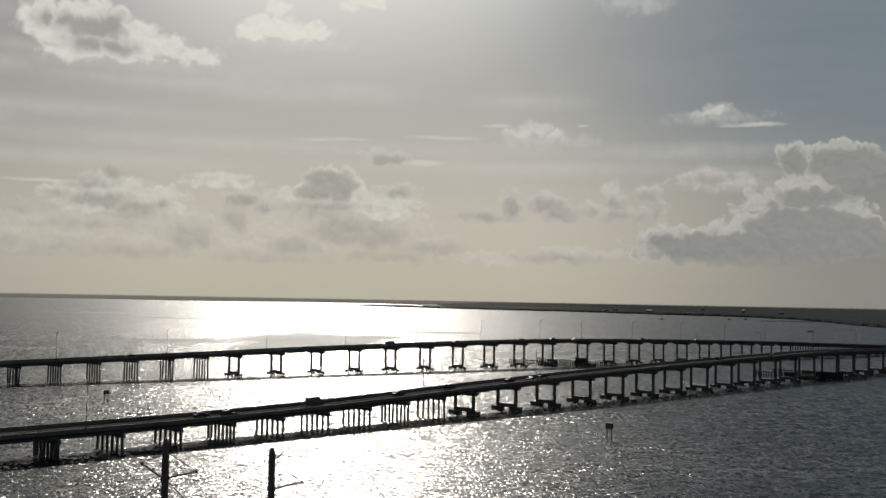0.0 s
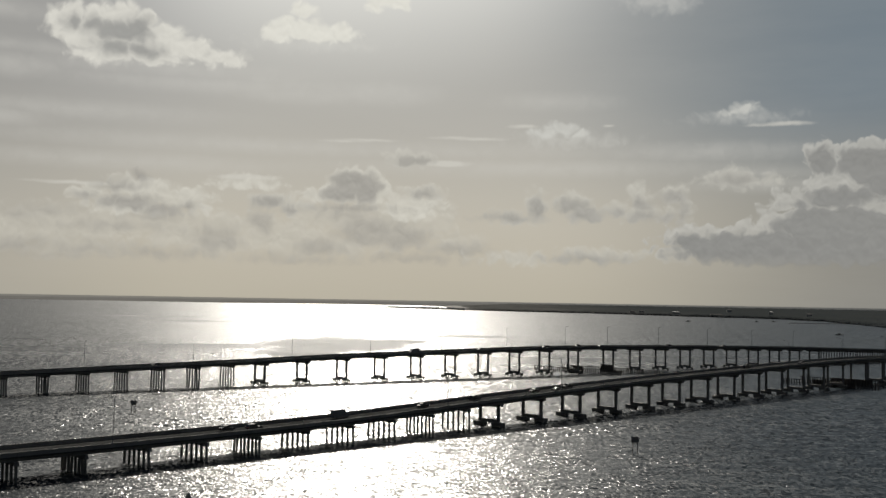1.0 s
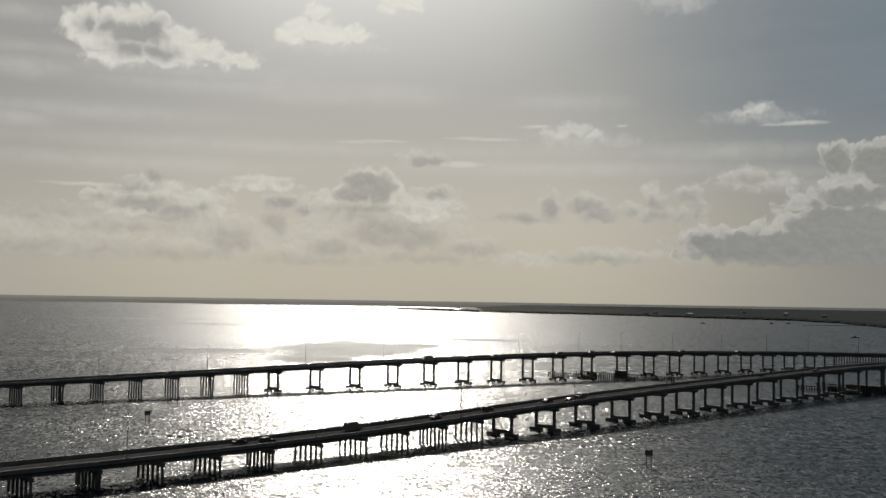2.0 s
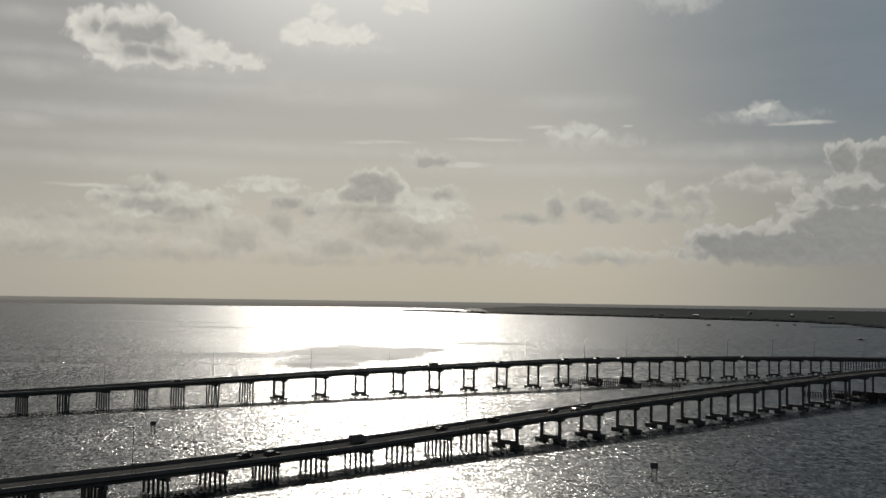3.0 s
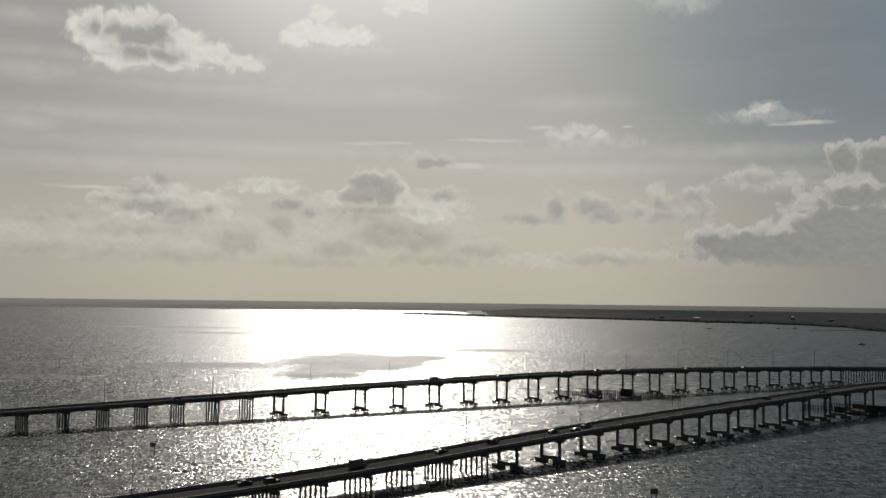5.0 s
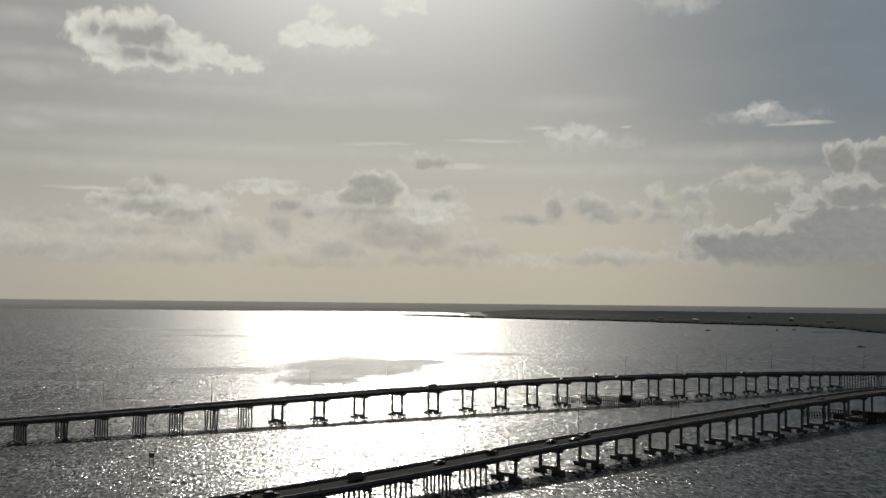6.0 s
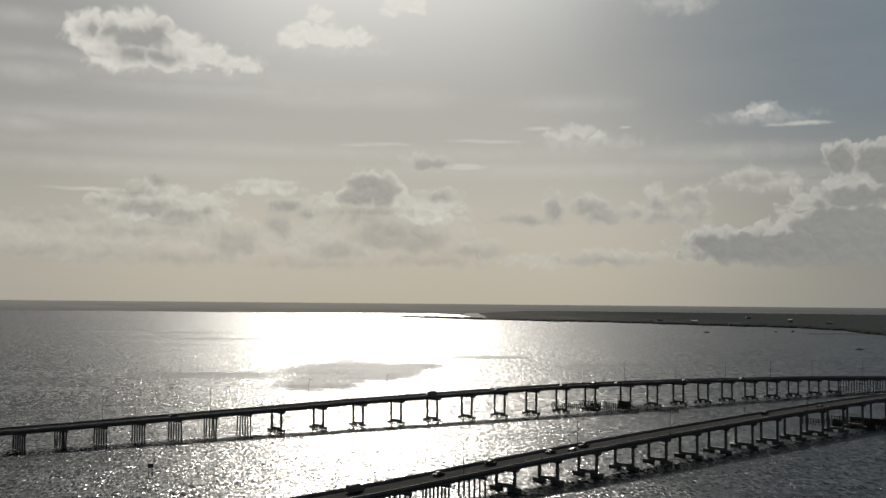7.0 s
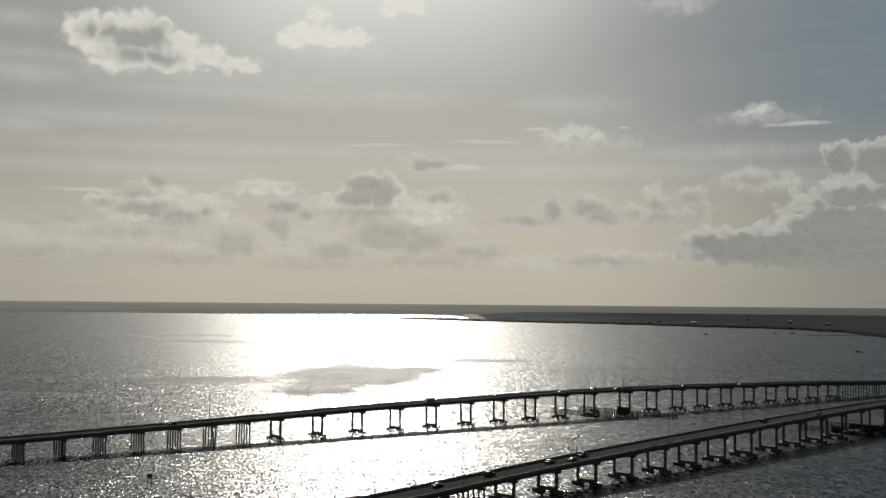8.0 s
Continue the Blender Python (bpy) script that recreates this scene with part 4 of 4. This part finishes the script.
vehicle("car", "black", NEAR_IN, -106, -2.6, 0)
vehicle("suv", "black", NEAR_IN, -99.5, 1.0, 0)
vehicle("van", "grey", NEAR_IN, -65.5, -2.4, 0)
vehicle("car", "grey", NEAR_IN, -30, -2.4, 0)
vehicle("suv", "grey", NEAR_IN, -5, -2.4, 0)
vehicle("car", "black", NEAR_IN, 27.5, -2.4, 0)
vehicle("car", "black", NEAR_IN, 36.5, 1.0, 0)
vehicle("pickup", "black", NEAR_IN, 47, -2.4, 0)
vehicle("suv", "black", NEAR_IN, 186, -2.4, 0)
vehicle("car", "blue", NEAR_IN, 236, 1.0, 0)
vehicle("van", "grey", FAR_IN, 91, 1.6, 180)
vehicle("car", "black", FAR_IN, 140, -2.0, 180)
vehicle("suv", "black", FAR_IN, 186, 1.6, 180)
vehicle("pickup", "grey", FAR_IN, 216, -2.0, 180)
vehicle("car", "white", FAR_IN, 231, 1.6, 180)
vehicle("suv", "grey", FAR_IN, 292, 1.6, 180)
vehicle("car", "blue", FAR_IN, 352, -2.0, 180)
vehicle("car", "grey", FAR_IN, -52, -2.0, 180)


# ---- channel marks in the water ----
def channel_mark(x, y, face, size):
    top = thing("channel_marker", "dark square daymark on two piles in the water", "daymark", pose(x, y, 0, 0, 0, face), "daymarks beside the bridges")
    for side in (-1, 1):
        part("timber_post", rods(((side * 0.72 * size, 0, -4), (side * 0.66 * size, 0, 4.4 * size), 0.13, 0.11)), M_TIMBER, top)
    board = part("board", boxed(-1.1 * size, -0.2, 3.35 * size, 1.1 * size, -0.13, 4.95 * size, bevel=0.015), M_BOARD, top, "weathered dark plank board")
    for k in range(4):
        part("plank", boxed(-1.08 * size, -0.25, (3.4 + 0.39 * k) * size, 1.08 * size, -0.204, (3.75 + 0.39 * k) * size, bevel=0.01), M_BOARD, board)
    part("crossbar", boxed(-0.8 * size, -0.127, 3.1 * size, 0.8 * size, -0.03, 3.25 * size, bevel=0.01), M_TIMBER, top)


channel_mark(48.7, 304.5, -9, 1.0)
channel_mark(-122.4, 383.0, 14, 0.92)


# ---- transmission poles ----
def power_pole(x, y, tall, turn, sides):
    top = thing("power_pole", "tall dark steel power pole with slanted insulator arms", "power pole", pose(x, y, 0, 0, 0, turn), "power poles on the near shore")
    bm = bmesh.new()
    rod(bm, (0, 0, -3), (0, 0, tall - 0.4), 0.34, 0.23, 12)
    rod(bm, (0, 0, tall - 0.4), (0, 0, tall), 0.23, 0.1, 12)
    part("pole", bm, M_BOARD, top)
    part("collar", rods(((0, 0, tall - 2.75), (0, 0, tall - 2.45), 0.29, 0.29), n=12), M_BOARD, top)
    for side, rise, reach in sides:
        arm = part("arm", rods(((side * 0.2, 0, tall - 2.6), (side * reach, 0, tall - 2.6 + rise), 0.075, 0.05)), M_BOARD, top)
        part("clamp", boxed(side * reach - 0.07, -0.07, tall - 2.72 + rise, side * reach + 0.07, 0.07, tall - 2.5 + rise, bevel=0.02), M_BOARD, arm)
        part("stay", rods(((side * reach, 0, tall - 2.6 + rise), (side * 0.22, 0, tall - 1.0), 0.022)), M_BOARD, top)
        part("stay", rods(((side * 0.22, 0, tall - 2.85), (side * 1.75, 0, tall - 4.4), 0.03)), M_BOARD, top)
        part("top_arm", rods(((side * 0.18, 0, tall - 0.75), (side * 0.85, 0, tall - 0.15), 0.04, 0.025)), M_BOARD, top)
    for z in (tall - 6.0, tall - 9.0):
        for side in (-1, 1):
            part("arm", rods(((side * 0.2, 0, z), (side * 1.9, 0, z + 0.7), 0.075, 0.05)), M_BOARD, top)


power_pole(-18.35, 70.0, 30.4, 4, ((-1, 0.95, 1.55), (1, 0.45, 2.05)))
power_pole(-10.95, 68.0, 30.2, -8, ((1, 0.5, 2.05),))


# ---- boats, jetty and houses of the far shore ----
def boat(x, y, length, turn):
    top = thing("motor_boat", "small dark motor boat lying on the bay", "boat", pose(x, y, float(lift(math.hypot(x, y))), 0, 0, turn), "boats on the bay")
    bm = bmesh.new()
    sec = []
    for k in range(7):
        u = k / 6
        w = 0.16 * length * math.sin(math.pi * (0.25 + 0.75 * (1 - u)) ** 1.0) if u > 0.5 else 0.16 * length
        w = max(w, 0.03)
        sheer = 1.1 + 0.7 * u * u
        sec.append([bm.verts.new(p) for p in ((length * (u - 0.5), -w, sheer), (length * (u - 0.5), -w * 0.7, -0.3), (length * (u - 0.5), w * 0.7, -0.3), (length * (u - 0.5), w, sheer))])
    for a, b in zip(sec, sec[1:]):
        for i in range(4):
            bm.faces.new((a[i], a[(i + 1) % 4], b[(i + 1) % 4], b[i]))
    bm.faces.new(sec[0][::-1])
    bm.faces.new(sec[-1])
    part("hull", bm, M_BOARD, top)
    part("cabin", boxed(-0.15 * length, -0.1 * length, 1.2, 0.2 * length, 0.1 * length, 3.0, bevel=0.2), M_WALL, top)
    part("canopy", boxed(-0.3 * length, -0.11 * length, 3.0, 0.12 * length, 0.11 * length, 3.2, bevel=0.05), M_BOARD, top)


boat(485, 2322, 12, 8)
boat(554, 1577, 11, 175)
boat(700, 2420, 11, 20)
boat(655, 2395, 8, 170)

jet_z = float(lift(2380))
jetty = thing("jetty", "long low timber jetty running out from the far shore", "jetty", pose(689, 2263, jet_z, 0, 0, 18))
part("deck", boxed(-2, -1.5, 1.3, 150, 1.5, 2.1, bevel=0.05), M_TIMBER, jetty)
for k in range(23):
    q = part("timber_post", cached("jetty_post", lambda: rods(((0, 0, -3), (0, 0, 1.6), 0.3))), M_TIMBER, jetty)
    q.location = (6.6 * k, 0, 0)


def house(a, r, w, dpt, h, turn, pale=True):
    x, y = r * math.sin(radians(a)), r * math.cos(radians(a))
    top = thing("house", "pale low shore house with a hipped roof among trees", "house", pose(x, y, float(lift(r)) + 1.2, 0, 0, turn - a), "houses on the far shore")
    wall = part("wall", boxed(-w / 2, -dpt / 2, -1, w / 2, dpt / 2, h), M_WALL, top)
    bm = bmesh.new()
    e = [bm.verts.new(p) for p in ((-w / 2 - 0.6, -dpt / 2 - 0.6, h), (w / 2 + 0.6, -dpt / 2 - 0.6, h), (w / 2 + 0.6, dpt / 2 + 0.6, h), (-w / 2 - 0.6, dpt / 2 + 0.6, h))]
    ridge = [bm.verts.new((s * (w / 2 - dpt / 2 * 0.8), 0, h + dpt * 0.25)) for s in (-1, 1)]
    bm.faces.new((e[0], e[1], ridge[1], ridge[0]))
    bm.faces.new((e[2], e[3], ridge[0], ridge[1]))
    bm.faces.new((e[1], e[2], ridge[1]))
    bm.faces.new((e[3], e[0], ridge[0]))
    bm.faces.new(e[::-1])
    part("roof", bm, M_WALL if pale else M_ROOF, top)
    n = max(2, int(w / 4))
    for i in range(n):
        q = part("window", cached("house_window", lambda: boxed(-0.7, -0.06, -0.8, 0.7, 0.06, 0.8, bevel=0.02)), M_GLASS, wall)
        q.location = (-w / 2 + w * (i + 0.5) / n, -dpt / 2 - 0.02, h * 0.55)


for a, dr, w, dpt, h, turn in ((8.86, 30, 14, 9, 8, 5), (9.36, 195, 15, 9, 9, -8), (11.16, 92, 20, 10, 9, 0), (13.25, 18, 34, 9, 6, 3), (13.91, 784, 14, 10, 12, 6),
                               (16.02, 426, 12, 9, 12, 0), (17.92, 365, 15, 9, 10, -6)):
    house(a, shore(a) + dr, w, dpt, h, turn, dr in (92, 426))
